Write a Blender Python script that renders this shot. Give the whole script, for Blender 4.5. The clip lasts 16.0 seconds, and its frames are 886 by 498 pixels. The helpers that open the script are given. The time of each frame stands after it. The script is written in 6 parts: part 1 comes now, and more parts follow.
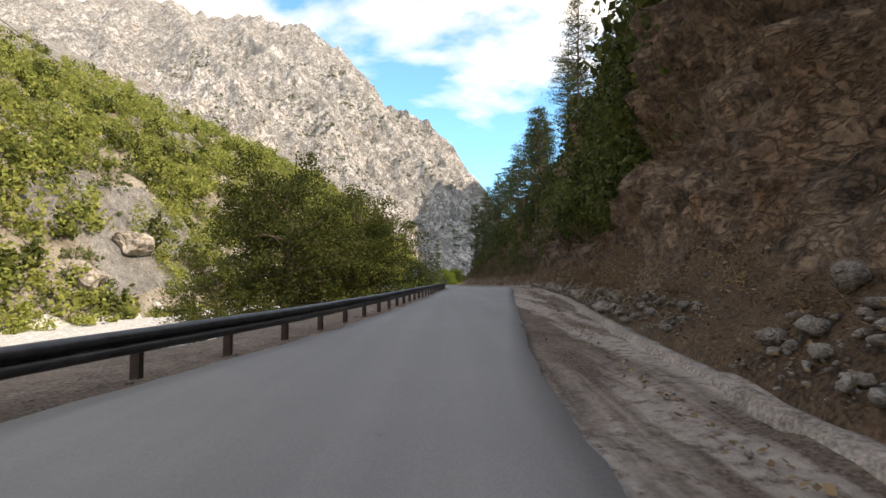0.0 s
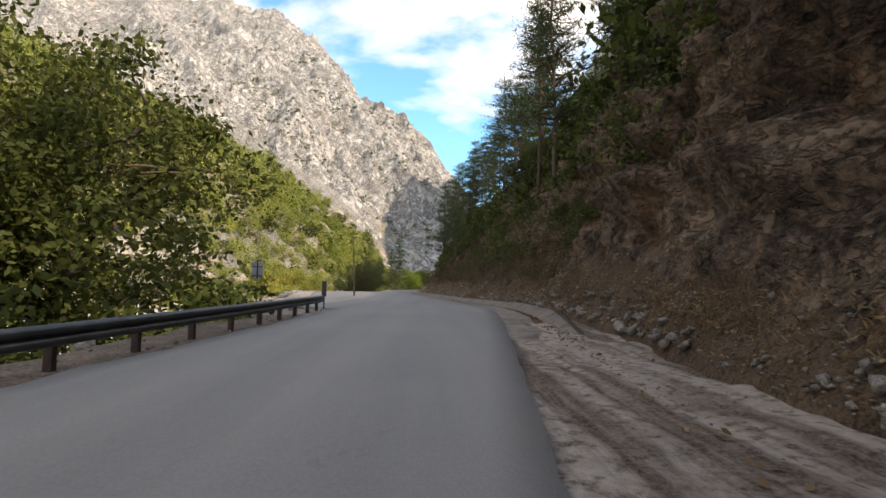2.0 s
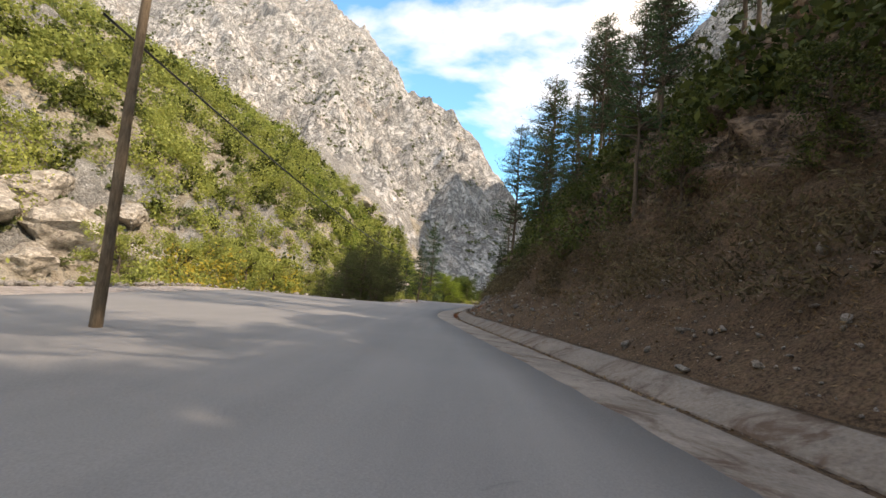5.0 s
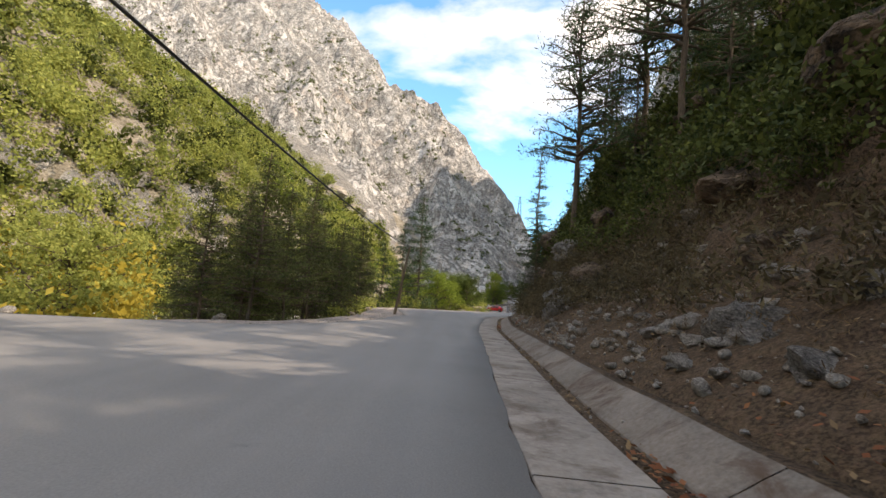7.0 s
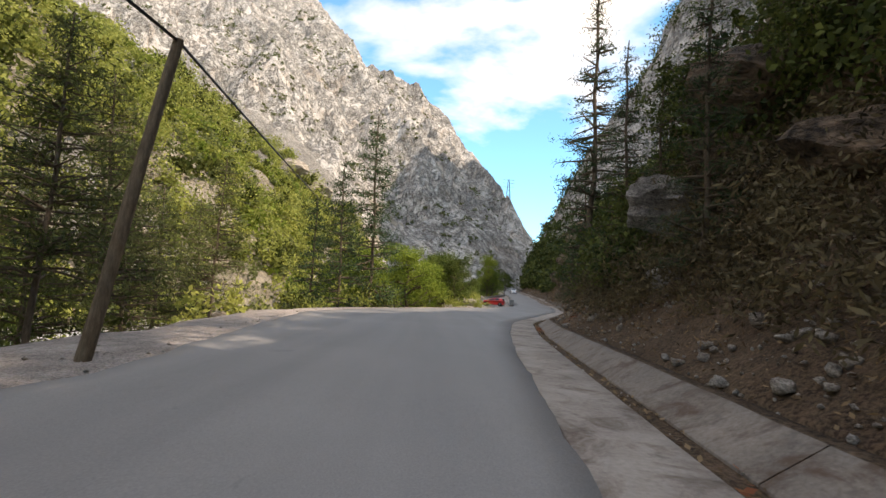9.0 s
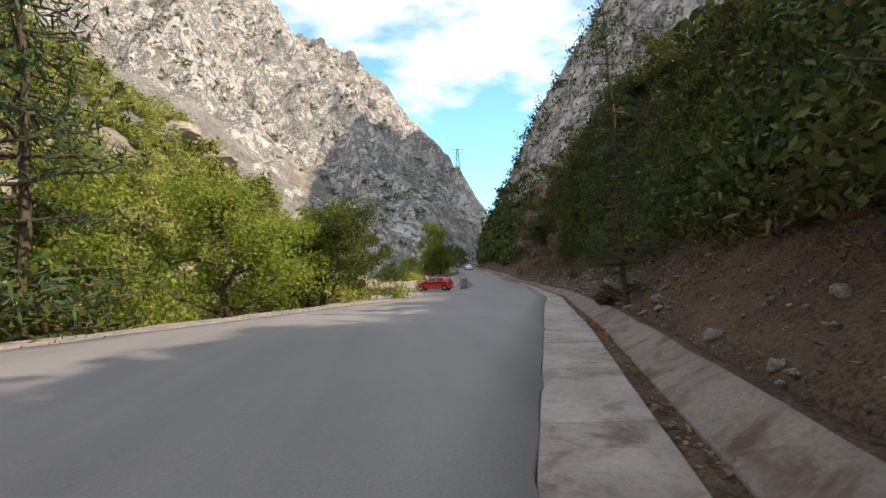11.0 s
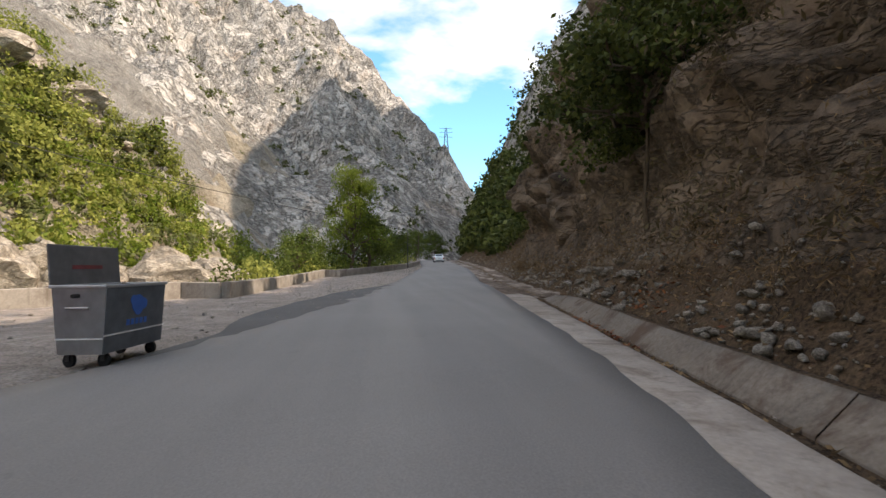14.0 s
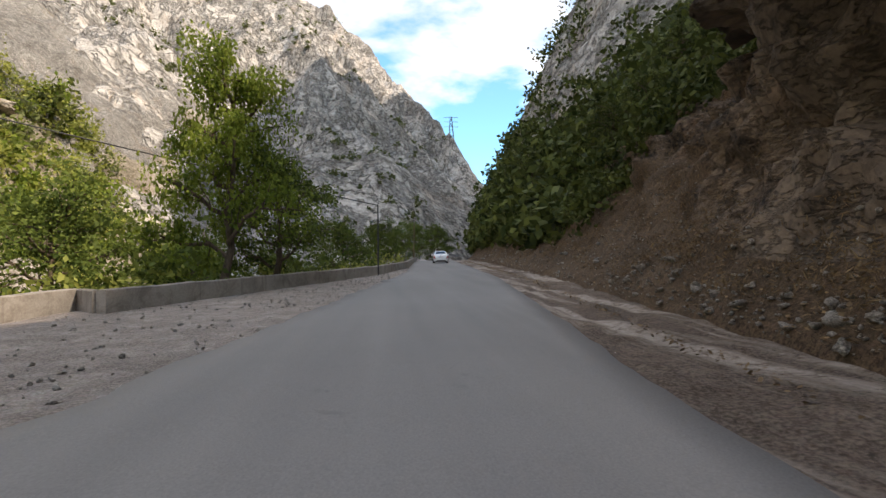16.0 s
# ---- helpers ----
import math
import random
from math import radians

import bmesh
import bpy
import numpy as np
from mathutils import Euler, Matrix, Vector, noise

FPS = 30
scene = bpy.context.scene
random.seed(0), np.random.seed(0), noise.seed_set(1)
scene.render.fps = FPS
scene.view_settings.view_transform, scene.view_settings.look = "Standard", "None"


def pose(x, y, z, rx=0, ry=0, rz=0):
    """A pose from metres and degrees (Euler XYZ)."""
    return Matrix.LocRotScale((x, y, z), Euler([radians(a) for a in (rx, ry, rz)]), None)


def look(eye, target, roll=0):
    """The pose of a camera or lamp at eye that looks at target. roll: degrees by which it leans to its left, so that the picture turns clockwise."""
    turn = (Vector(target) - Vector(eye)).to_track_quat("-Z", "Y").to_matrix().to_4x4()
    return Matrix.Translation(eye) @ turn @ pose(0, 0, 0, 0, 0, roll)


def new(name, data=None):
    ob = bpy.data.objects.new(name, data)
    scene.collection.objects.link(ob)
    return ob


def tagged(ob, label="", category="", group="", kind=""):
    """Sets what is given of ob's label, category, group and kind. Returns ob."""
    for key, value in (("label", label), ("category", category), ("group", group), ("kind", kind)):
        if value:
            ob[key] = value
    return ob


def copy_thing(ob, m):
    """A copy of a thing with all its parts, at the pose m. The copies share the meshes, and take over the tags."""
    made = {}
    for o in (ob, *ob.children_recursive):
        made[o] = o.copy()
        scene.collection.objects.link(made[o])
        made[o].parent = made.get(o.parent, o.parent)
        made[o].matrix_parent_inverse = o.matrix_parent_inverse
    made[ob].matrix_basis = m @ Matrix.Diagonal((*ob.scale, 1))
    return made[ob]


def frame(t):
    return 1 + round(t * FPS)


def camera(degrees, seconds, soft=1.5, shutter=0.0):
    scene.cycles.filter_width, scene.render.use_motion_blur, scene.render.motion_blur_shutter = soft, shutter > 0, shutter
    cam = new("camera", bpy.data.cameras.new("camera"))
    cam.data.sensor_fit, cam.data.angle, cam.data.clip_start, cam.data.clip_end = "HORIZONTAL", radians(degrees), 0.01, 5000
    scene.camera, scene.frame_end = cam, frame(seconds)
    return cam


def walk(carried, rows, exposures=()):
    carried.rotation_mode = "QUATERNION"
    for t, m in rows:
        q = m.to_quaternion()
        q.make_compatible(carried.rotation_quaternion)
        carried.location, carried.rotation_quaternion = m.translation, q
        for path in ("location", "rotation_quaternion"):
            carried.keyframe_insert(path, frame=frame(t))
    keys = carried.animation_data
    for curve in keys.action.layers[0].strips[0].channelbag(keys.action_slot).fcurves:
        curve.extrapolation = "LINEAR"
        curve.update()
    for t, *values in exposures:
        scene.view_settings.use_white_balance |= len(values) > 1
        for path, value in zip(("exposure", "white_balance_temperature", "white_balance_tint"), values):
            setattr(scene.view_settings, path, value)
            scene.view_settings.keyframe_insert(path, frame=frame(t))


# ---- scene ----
cam = camera(84.4, 16.0, soft=1.5, shutter=0.03)
PATH = [
    (0, (1.997, 7.478, -1.973), (1.992, 9.475, -1.85), -0.5),
    (0.5, (2.986, 16.769, -1.906), (3.069, 18.764, -1.782), -1.5),
    (1, (4.193, 25.903, -1.81), (4.324, 27.895, -1.681), -1.2),
    (1.5, (5.425, 34.852, -1.737), (5.538, 36.845, -1.606), -0.3),
    (2, (6.532, 43.565, -1.727), (6.618, 45.558, -1.591), 0.8),
    (2.5, (7.371, 52.046, -1.71), (7.404, 54.04, -1.559), 2.8),
    (3, (7.719, 60.364, -1.709), (7.685, 62.358, -1.551), 4.9),
    (3.5, (7.473, 68.772, -1.766), (7.415, 70.764, -1.602), 5.8),
    (4, (6.758, 77.231, -1.96), (6.686, 79.223, -1.793), 5.9),
    (6.5, (3.193, 117.429, -2.289), (3.164, 119.419, -2.095), 5.1),
    (7, (3.171, 125.093, -2.328), (3.162, 127.084, -2.131), 4.7),
    (7.5, (3.28, 132.757, -2.375), (3.288, 134.747, -2.177), 4.5),
    (8, (3.579, 140.574, -2.498), (3.603, 142.565, -2.304), 4.0),
    (8.5, (4.156, 148.226, -2.605), (4.196, 150.216, -2.416), 3.7),
    (9, (4.858, 155.754, -2.577), (4.906, 157.746, -2.406), 3.0),
    (9.5, (5.875, 163.202, -2.621), (5.961, 165.194, -2.468), 1.8),
    (10, (7.171, 170.531, -2.667), (7.313, 172.521, -2.54), -0.2),
    (12.5, (16.146, 205.669, -3.038), (16.429, 207.647, -2.952), -1.0),
    (13, (18.031, 212.651, -3.111), (18.308, 214.631, -3.031), -0.8),
    (13.5, (19.988, 219.738, -3.183), (20.25, 221.72, -3.109), -0.8),
    (14, (21.753, 226.758, -3.23), (22.006, 228.741, -3.153), -0.5),
    (14.5, (23.193, 233.723, -3.167), (23.436, 235.707, -3.089), -0.3),
    (15, (24.3, 240.687, -3.047), (24.538, 242.671, -2.963), -0.1),
    (15.5, (25.143, 247.487, -2.987), (25.374, 249.472, -2.902), -0.6),
    (16, (25.661, 254.073, -2.948), (25.885, 256.059, -2.867), -1.2),
]
walk(cam, [(t, look(eye, target, roll)) for t, eye, target, roll in PATH],
     [(0, 0.62, 7680, 16), (16, 0.62, 7680, 16)])

# ---- world, sun, exposure ----
SUN_DIR = Vector((0.67, -0.36, 0.65)).normalized()      # towards the sun
world = bpy.data.worlds.new("sky")
scene.world = world
world.use_nodes = True
wn, wl = world.node_tree.nodes, world.node_tree.links
wn.clear()
w_out = wn.new("ShaderNodeOutputWorld")
w_bg = wn.new("ShaderNodeBackground")
w_sky = wn.new("ShaderNodeTexSky")
w_sky.sky_type = "NISHITA"
w_sky.sun_disc = False
w_sky.sun_elevation = math.asin(SUN_DIR.z)
w_sky.sun_rotation = math.atan2(SUN_DIR.x, SUN_DIR.y)
w_sky.air_density, w_sky.dust_density, w_sky.ozone_density = 1.0, 0.6, 1.6
w_co = wn.new("ShaderNodeTexCoord")
w_map = wn.new("ShaderNodeMapping")
w_map.inputs["Location"].default_value = (0.35, 0.0, 0.62)
w_map.inputs["Rotation"].default_value = (0.0, radians(28), 0.0)
w_map.inputs["Scale"].default_value = (1.5, 1.0, 3.4)
w_no = wn.new("ShaderNodeTexNoise")
w_no.inputs["Scale"].default_value, w_no.inputs["Detail"].default_value = 1.7, 7.0
w_no.inputs["Roughness"].default_value = 0.52
w_no.inputs["Distortion"].default_value = 0.25
w_ra = wn.new("ShaderNodeValToRGB")
w_ra.color_ramp.elements[0].position, w_ra.color_ramp.elements[1].position = 0.42, 0.56
w_mx = wn.new("ShaderNodeMix")
w_mx.data_type = "RGBA"
w_mx.inputs[7].default_value = (7.6, 7.6, 7.6, 1)
wl.new(w_co.outputs["Generated"], w_map.inputs["Vector"])
wl.new(w_map.outputs["Vector"], w_no.inputs["Vector"])
wl.new(w_no.outputs["Fac"], w_ra.inputs["Fac"])
wl.new(w_ra.outputs["Color"], w_mx.inputs[0])
w_tint = wn.new("ShaderNodeMix")
w_tint.data_type, w_tint.blend_type = "RGBA", "MULTIPLY"
w_tint.inputs[0].default_value = 1.0
w_tint.inputs[7].default_value = (0.98, 1.72, 1.98, 1)
wl.new(w_sky.outputs["Color"], w_tint.inputs[6])
wl.new(w_tint.outputs[2], w_mx.inputs[6])
wl.new(w_mx.outputs[2], w_bg.inputs["Color"])
wl.new(w_bg.outputs["Background"], w_out.inputs["Surface"])
w_bg.inputs["Strength"].default_value = 0.14

sun_data = bpy.data.lights.new("sun", "SUN")
sun_data.energy, sun_data.angle, sun_data.color = 4.0, radians(0.53), (1.0, 0.93, 0.82)
sun = new("sun", sun_data)
sun.matrix_world = look(SUN_DIR * 300, (0, 0, 0))

# ---- materials ----
def mat_base(name, rough=0.8, metal=0.0, spec=0.5):
    m = bpy.data.materials.new(name)
    m.use_nodes = True
    n, l = m.node_tree.nodes, m.node_tree.links
    b = n["Principled BSDF"]
    b.inputs["Roughness"].default_value = rough
    b.inputs["Metallic"].default_value = metal
    b.inputs["Specular IOR Level"].default_value = spec
    return m, n, l, b


def coords(n, l, space="Object", scale=(1, 1, 1), rot=(0, 0, 0)):
    co = n.new("ShaderNodeTexCoord")
    mp = n.new("ShaderNodeMapping")
    mp.inputs["Scale"].default_value = scale
    mp.inputs["Rotation"].default_value = [radians(a) for a in rot]
    l.new(co.outputs[space], mp.inputs["Vector"])
    return mp.outputs["Vector"]


def tex_noise(n, l, vec, scale, detail=6.0, rough=0.6, dist=0.0):
    t = n.new("ShaderNodeTexNoise")
    t.inputs["Scale"].default_value, t.inputs["Detail"].default_value = scale, detail
    t.inputs["Roughness"].default_value, t.inputs["Distortion"].default_value = rough, dist
    l.new(vec, t.inputs["Vector"])
    return t.outputs["Fac"]


def ramp(n, l, fac, stops):
    r = n.new("ShaderNodeValToRGB")
    e = r.color_ramp.elements
    while len(e) < len(stops):
        e.new(0.5)
    for el, (p, c) in zip(e, stops):
        el.position, el.color = p, (*c, 1)
    l.new(fac, r.inputs["Fac"])
    return r.outputs["Color"]


def grey_ramp(n, l, fac, a, b):
    return ramp(n, l, fac, [(a, (0, 0, 0)), (b, (1, 1, 1))])


def mix(n, l, fac, a, b, mode="MIX"):
    m = n.new("ShaderNodeMix")
    m.data_type, m.blend_type = "RGBA", mode
    for sock, v in ((0, fac), (6, a), (7, b)):
        if isinstance(v, (int, float)):
            m.inputs[sock].default_value = v
        elif isinstance(v, tuple):
            m.inputs[sock].default_value = (*v, 1)
        else:
            l.new(v, m.inputs[sock])
    return m.outputs[2]


def bump(n, l, b, height, strength=0.5, dist=0.05):
    bp = n.new("ShaderNodeBump")
    bp.inputs["Strength"].default_value, bp.inputs["Distance"].default_value = strength, dist
    l.new(height, bp.inputs["Height"])
    l.new(bp.outputs["Normal"], b.inputs["Normal"])
    return bp


def asphalt_material():
    m, n, l, b = mat_base("asphalt", 0.72, 0, 0.4)
    v = coords(n, l)
    big = tex_noise(n, l, v, 0.16, 5, 0.6)
    lane = tex_noise(n, l, coords(n, l, scale=(1.1, 0.05, 1), rot=(0, 0, 6)), 1.0, 4, 0.5)
    col = ramp(n, l, big, [(0.3, (0.17, 0.16, 0.153)), (0.55, (0.215, 0.202, 0.193)), (0.75, (0.26, 0.244, 0.233))])
    col = mix(n, l, 0.35, col, ramp(n, l, lane, [(0.35, (0.12, 0.118, 0.12)), (0.65, (0.25, 0.235, 0.225))]))
    grain = tex_noise(n, l, v, 55, 3, 0.7)
    col = mix(n, l, 0.28, col, ramp(n, l, grain, [(0.3, (0.03, 0.03, 0.03)), (0.7, (0.26, 0.25, 0.24))]))
    stain = grey_ramp(n, l, tex_noise(n, l, v, 0.9, 6, 0.7, 0.6), 0.66, 0.76)
    col = mix(n, l, stain, col, mix(n, l, 0.5, col, (0.05, 0.05, 0.05)))
    l.new(col, b.inputs["Base Color"])
    bump(n, l, b, grain, 0.25, 0.008)
    return m


def old_asphalt_material():
    m, n, l, b = mat_base("worn dark asphalt", 0.8, 0, 0.35)
    v = coords(n, l)
    col = ramp(n, l, tex_noise(n, l, v, 0.6, 6, 0.65), [(0.3, (0.055, 0.054, 0.056)), (0.7, (0.105, 0.1, 0.098))])
    grain = tex_noise(n, l, v, 40, 3, 0.7)
    col = mix(n, l, 0.3, col, ramp(n, l, grain, [(0.3, (0.02, 0.02, 0.02)), (0.72, (0.2, 0.19, 0.18))]))
    l.new(col, b.inputs["Base Color"])
    bump(n, l, b, grain, 0.4, 0.012)
    return m


def concrete_material(name="concrete", lo=(0.13, 0.108, 0.09), hi=(0.37, 0.325, 0.285), dirt=0.75):
    m, n, l, b = mat_base(name, 0.88, 0, 0.3)
    v = coords(n, l)
    col = ramp(n, l, tex_noise(n, l, v, 0.8, 7, 0.65), [(0.3, lo), (0.7, hi)])
    fine = tex_noise(n, l, v, 18, 5, 0.7)
    col = mix(n, l, 0.3, col, ramp(n, l, fine, [(0.3, (0.12, 0.1, 0.085)), (0.7, (0.42, 0.38, 0.34))]))
    drip = grey_ramp(n, l, tex_noise(n, l, coords(n, l, scale=(3, 3, 0.25)), 1.6, 5, 0.6), 0.58, 0.75)
    col = mix(n, l, drip, col, mix(n, l, 0.55, col, (0.07, 0.06, 0.05)))
    soil = grey_ramp(n, l, tex_noise(n, l, v, 1.1, 8, 0.7, 0.8), 0.5, 0.64)
    col = mix(n, l, mix(n, l, soil, (0, 0, 0), (dirt, dirt, dirt)), col, (0.085, 0.055, 0.038))
    l.new(col, b.inputs["Base Color"])
    bump(n, l, b, fine, 0.35, 0.015)
    return m


def rock_material(name, stops, scale, stain, stain_amount, crack_scale, bump_d, veg=None, cracks=0.6, squeeze=(1, 1, 1.5), crease_set=((4.5, 0.035), (13, 0.05), (34, 0.06)), warp=0.4, punch=0.0):
    """Layered rock: base tones, vertical stains, cracks with their shade painted as dark lines, and grass on the ledges
    where veg is given.
    """
    m, n, l, b = mat_base(name, 0.92, 0, 0.25)
    v = coords(n, l)
    big = tex_noise(n, l, v, scale, 9, 0.62, 0.3)
    col = ramp(n, l, big, stops)
    med = tex_noise(n, l, v, scale * 7, 8, 0.68)
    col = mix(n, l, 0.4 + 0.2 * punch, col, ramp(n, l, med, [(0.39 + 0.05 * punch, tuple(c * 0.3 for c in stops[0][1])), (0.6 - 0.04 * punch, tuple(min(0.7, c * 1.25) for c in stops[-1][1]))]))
    st = grey_ramp(n, l, tex_noise(n, l, coords(n, l, scale=(1, 1, 0.22)), scale * 3, 6, 0.6, 0.5), 0.55, 0.72)
    sm = n.new("ShaderNodeMath")
    sm.operation = "MULTIPLY"
    sm.inputs[1].default_value = stain_amount
    l.new(st, sm.inputs[0])
    col = mix(n, l, sm.outputs[0], col, stain)
    # dark lines along the noise midline put the shade inside crevices into the colour
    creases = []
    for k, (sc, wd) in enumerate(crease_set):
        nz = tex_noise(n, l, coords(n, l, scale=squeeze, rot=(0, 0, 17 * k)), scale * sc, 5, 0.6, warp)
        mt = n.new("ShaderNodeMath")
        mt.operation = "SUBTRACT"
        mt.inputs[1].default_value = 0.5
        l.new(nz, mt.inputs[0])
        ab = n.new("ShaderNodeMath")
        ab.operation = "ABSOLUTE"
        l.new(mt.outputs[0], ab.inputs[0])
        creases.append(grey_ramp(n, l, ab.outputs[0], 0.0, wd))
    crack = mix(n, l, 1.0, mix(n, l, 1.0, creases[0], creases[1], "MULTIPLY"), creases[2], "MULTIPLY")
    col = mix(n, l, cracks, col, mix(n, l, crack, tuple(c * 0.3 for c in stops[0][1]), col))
    fine = tex_noise(n, l, v, scale * 40, 6, 0.7)
    col = mix(n, l, 0.25, col, ramp(n, l, fine, [(0.4, (0.04, 0.035, 0.03)), (0.6, tuple(min(0.75, c * 1.4) for c in stops[-1][1]))]))
    if veg:
        ge = n.new("ShaderNodeNewGeometry")
        sx = n.new("ShaderNodeSeparateXYZ")
        l.new(ge.outputs["Normal"], sx.inputs[0])
        ad = n.new("ShaderNodeMath")
        ad.operation = "MULTIPLY_ADD"
        ad.inputs[1].default_value = 0.9
        l.new(tex_noise(n, l, v, veg[2], 7, 0.7), ad.inputs[0])
        l.new(sx.outputs["Z"], ad.inputs[2])
        f = grey_ramp(n, l, ad.outputs[0], veg[3], veg[4])
        vc = ramp(n, l, tex_noise(n, l, v, veg[2] * 6, 5, 0.7), [(0.35, veg[0]), (0.65, veg[1])])
        col = mix(n, l, f, col, vc)
    l.new(col, b.inputs["Base Color"])
    h = mix(n, l, 0.55, med, mix(n, l, 0.6 if cracks > 0.2 else 0.2, fine, crack))
    bump(n, l, b, h, 0.9, bump_d)
    return m


def gravel_material(name, lo, hi, scale=3.0):
    m, n, l, b = mat_base(name, 0.95, 0, 0.2)
    v = coords(n, l)
    col = ramp(n, l, tex_noise(n, l, v, 0.5, 7, 0.65), [(0.3, lo), (0.7, hi)])
    tone = grey_ramp(n, l, tex_noise(n, l, v, 1.7, 6, 0.7, 0.5), 0.42, 0.62)
    col = mix(n, l, tone, mix(n, l, 0.7, col, tuple(c * 0.35 for c in lo)), col)
    vo = n.new("ShaderNodeTexVoronoi")
    vo.inputs["Scale"].default_value = scale * 5
    l.new(v, vo.inputs["Vector"])
    col = mix(n, l, 0.06, col, vo.outputs["Color"], "OVERLAY")
    fine = tex_noise(n, l, v, scale * 9, 5, 0.75)
    col = mix(n, l, 0.4, col, ramp(n, l, fine, [(0.4, tuple(c * 0.35 for c in lo)), (0.6, tuple(min(0.8, c * 1.5) for c in hi))]))
    l.new(col, b.inputs["Base Color"])
    bump(n, l, b, fine, 0.9, 0.05)
    return m


def track_material():
    """Brown earth with pale wheel-worn dust in bands along the road."""
    m = gravel_material("worn verge earth and dust", (0.085, 0.06, 0.045), (0.24, 0.185, 0.148), 2.4)
    n, l = m.node_tree.nodes, m.node_tree.links
    b = n["Principled BSDF"]
    old = b.inputs["Base Color"].links[0].from_socket
    band = grey_ramp(n, l, tex_noise(n, l, coords(n, l, scale=(1.5, 0.09, 1), rot=(0, 0, 7)), 1.0, 5, 0.6, 0.3), 0.46, 0.58)
    fleck = grey_ramp(n, l, tex_noise(n, l, coords(n, l), 5, 5, 0.7), 0.36, 0.5)
    f = mix(n, l, 1.0, band, fleck, "MULTIPLY")
    dust = ramp(n, l, tex_noise(n, l, coords(n, l), 7, 5, 0.7), [(0.3, (0.29, 0.242, 0.205)), (0.7, (0.47, 0.408, 0.356))])
    l.new(mix(n, l, f, old, dust), b.inputs["Base Color"])
    return m


def leaf_material(name, dark, mid, light, trans=0.35, clump_scale=0.9):
    m, n, l, b = mat_base(name, 0.65, 0, 0.15)
    ge = n.new("ShaderNodeNewGeometry")
    oi = n.new("ShaderNodeObjectInfo")
    col = ramp(n, l, ge.outputs["Random Per Island"], [(0.0, dark), (0.55, mid), (1.0, light)])
    v = coords(n, l)
    clump = tex_noise(n, l, v, clump_scale, 3, 0.6)
    col = mix(n, l, 0.45, col, ramp(n, l, clump, [(0.35, dark), (0.65, light)]))
    hs = n.new("ShaderNodeHueSaturation")
    vr = n.new("ShaderNodeMapRange")
    vr.inputs["To Min"].default_value, vr.inputs["To Max"].default_value = 0.8, 1.2
    l.new(oi.outputs["Random"], vr.inputs["Value"])
    l.new(vr.outputs[0], hs.inputs["Value"])
    l.new(col, hs.inputs["Color"])
    l.new(hs.outputs["Color"], b.inputs["Base Color"])
    tr = n.new("ShaderNodeBsdfTranslucent")
    l.new(hs.outputs["Color"], tr.inputs["Color"])
    ms = n.new("ShaderNodeMixShader")
    ms.inputs[0].default_value = trans
    l.new(b.outputs[0], ms.inputs[1])
    l.new(tr.outputs[0], ms.inputs[2])
    l.new(ms.outputs[0], n["Material Output"].inputs["Surface"])
    return m


def bark_material(name, lo, hi):
    m, n, l, b = mat_base(name, 0.9, 0, 0.2)
    v = coords(n, l, scale=(6, 6, 1.2))
    f = tex_noise(n, l, v, 3.0, 6, 0.7)
    l.new(ramp(n, l, f, [(0.3, lo), (0.7, hi)]), b.inputs["Base Color"])
    bump(n, l, b, f, 0.7, 0.03)
    return m


def plain_material(name, col, rough=0.5, metal=0.0, spec=0.5, var=0.15, coat=0.0, scale=4.0):
    m, n, l, b = mat_base(name, rough, metal, spec)
    f = tex_noise(n, l, coords(n, l), scale, 5, 0.6)
    l.new(ramp(n, l, f, [(0.3, tuple(c * (1 - var) for c in col)), (0.7, tuple(min(1, c * (1 + var)) for c in col))]), b.inputs["Base Color"])
    b.inputs["Coat Weight"].default_value = coat
    b.inputs["Coat Roughness"].default_value = 0.06
    return m


def glass_material(name, tint, rough=0.03):
    m, n, l, b = mat_base(name, rough, 0, 0.6)
    b.inputs["Base Color"].default_value = (*tint, 1)
    b.inputs["Transmission Weight"].default_value = 0.35
    return m


M_ASPHALT = asphalt_material()
M_OLD_ASPHALT = old_asphalt_material()
M_CONCRETE = concrete_material()
M_OLD_CONCRETE = concrete_material("dirty old concrete", (0.1, 0.08, 0.064), (0.27, 0.228, 0.192), 0.95)
M_DUSTY = concrete_material("dusty pale concrete", (0.22, 0.188, 0.162), (0.45, 0.4, 0.36), 0.55)
M_DRAIN = concrete_material("dirt-stained drain concrete", (0.075, 0.06, 0.048), (0.2, 0.168, 0.14), 0.95)
M_PARAPET = concrete_material("weathered parapet concrete", (0.17, 0.152, 0.132), (0.36, 0.33, 0.292), 0.45)
# brown rock, its tones lowered to carry the cliff's dense shade
M_CLIFF = rock_material("shade-darkened brown cliff rock", [(0.4, (0.013, 0.009, 0.007)), (0.5, (0.066, 0.042, 0.027)), (0.62, (0.24, 0.17, 0.118))], 0.16,
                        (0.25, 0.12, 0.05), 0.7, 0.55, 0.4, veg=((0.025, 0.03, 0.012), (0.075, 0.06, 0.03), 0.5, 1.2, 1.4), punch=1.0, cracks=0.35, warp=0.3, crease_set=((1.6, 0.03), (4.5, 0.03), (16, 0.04)))
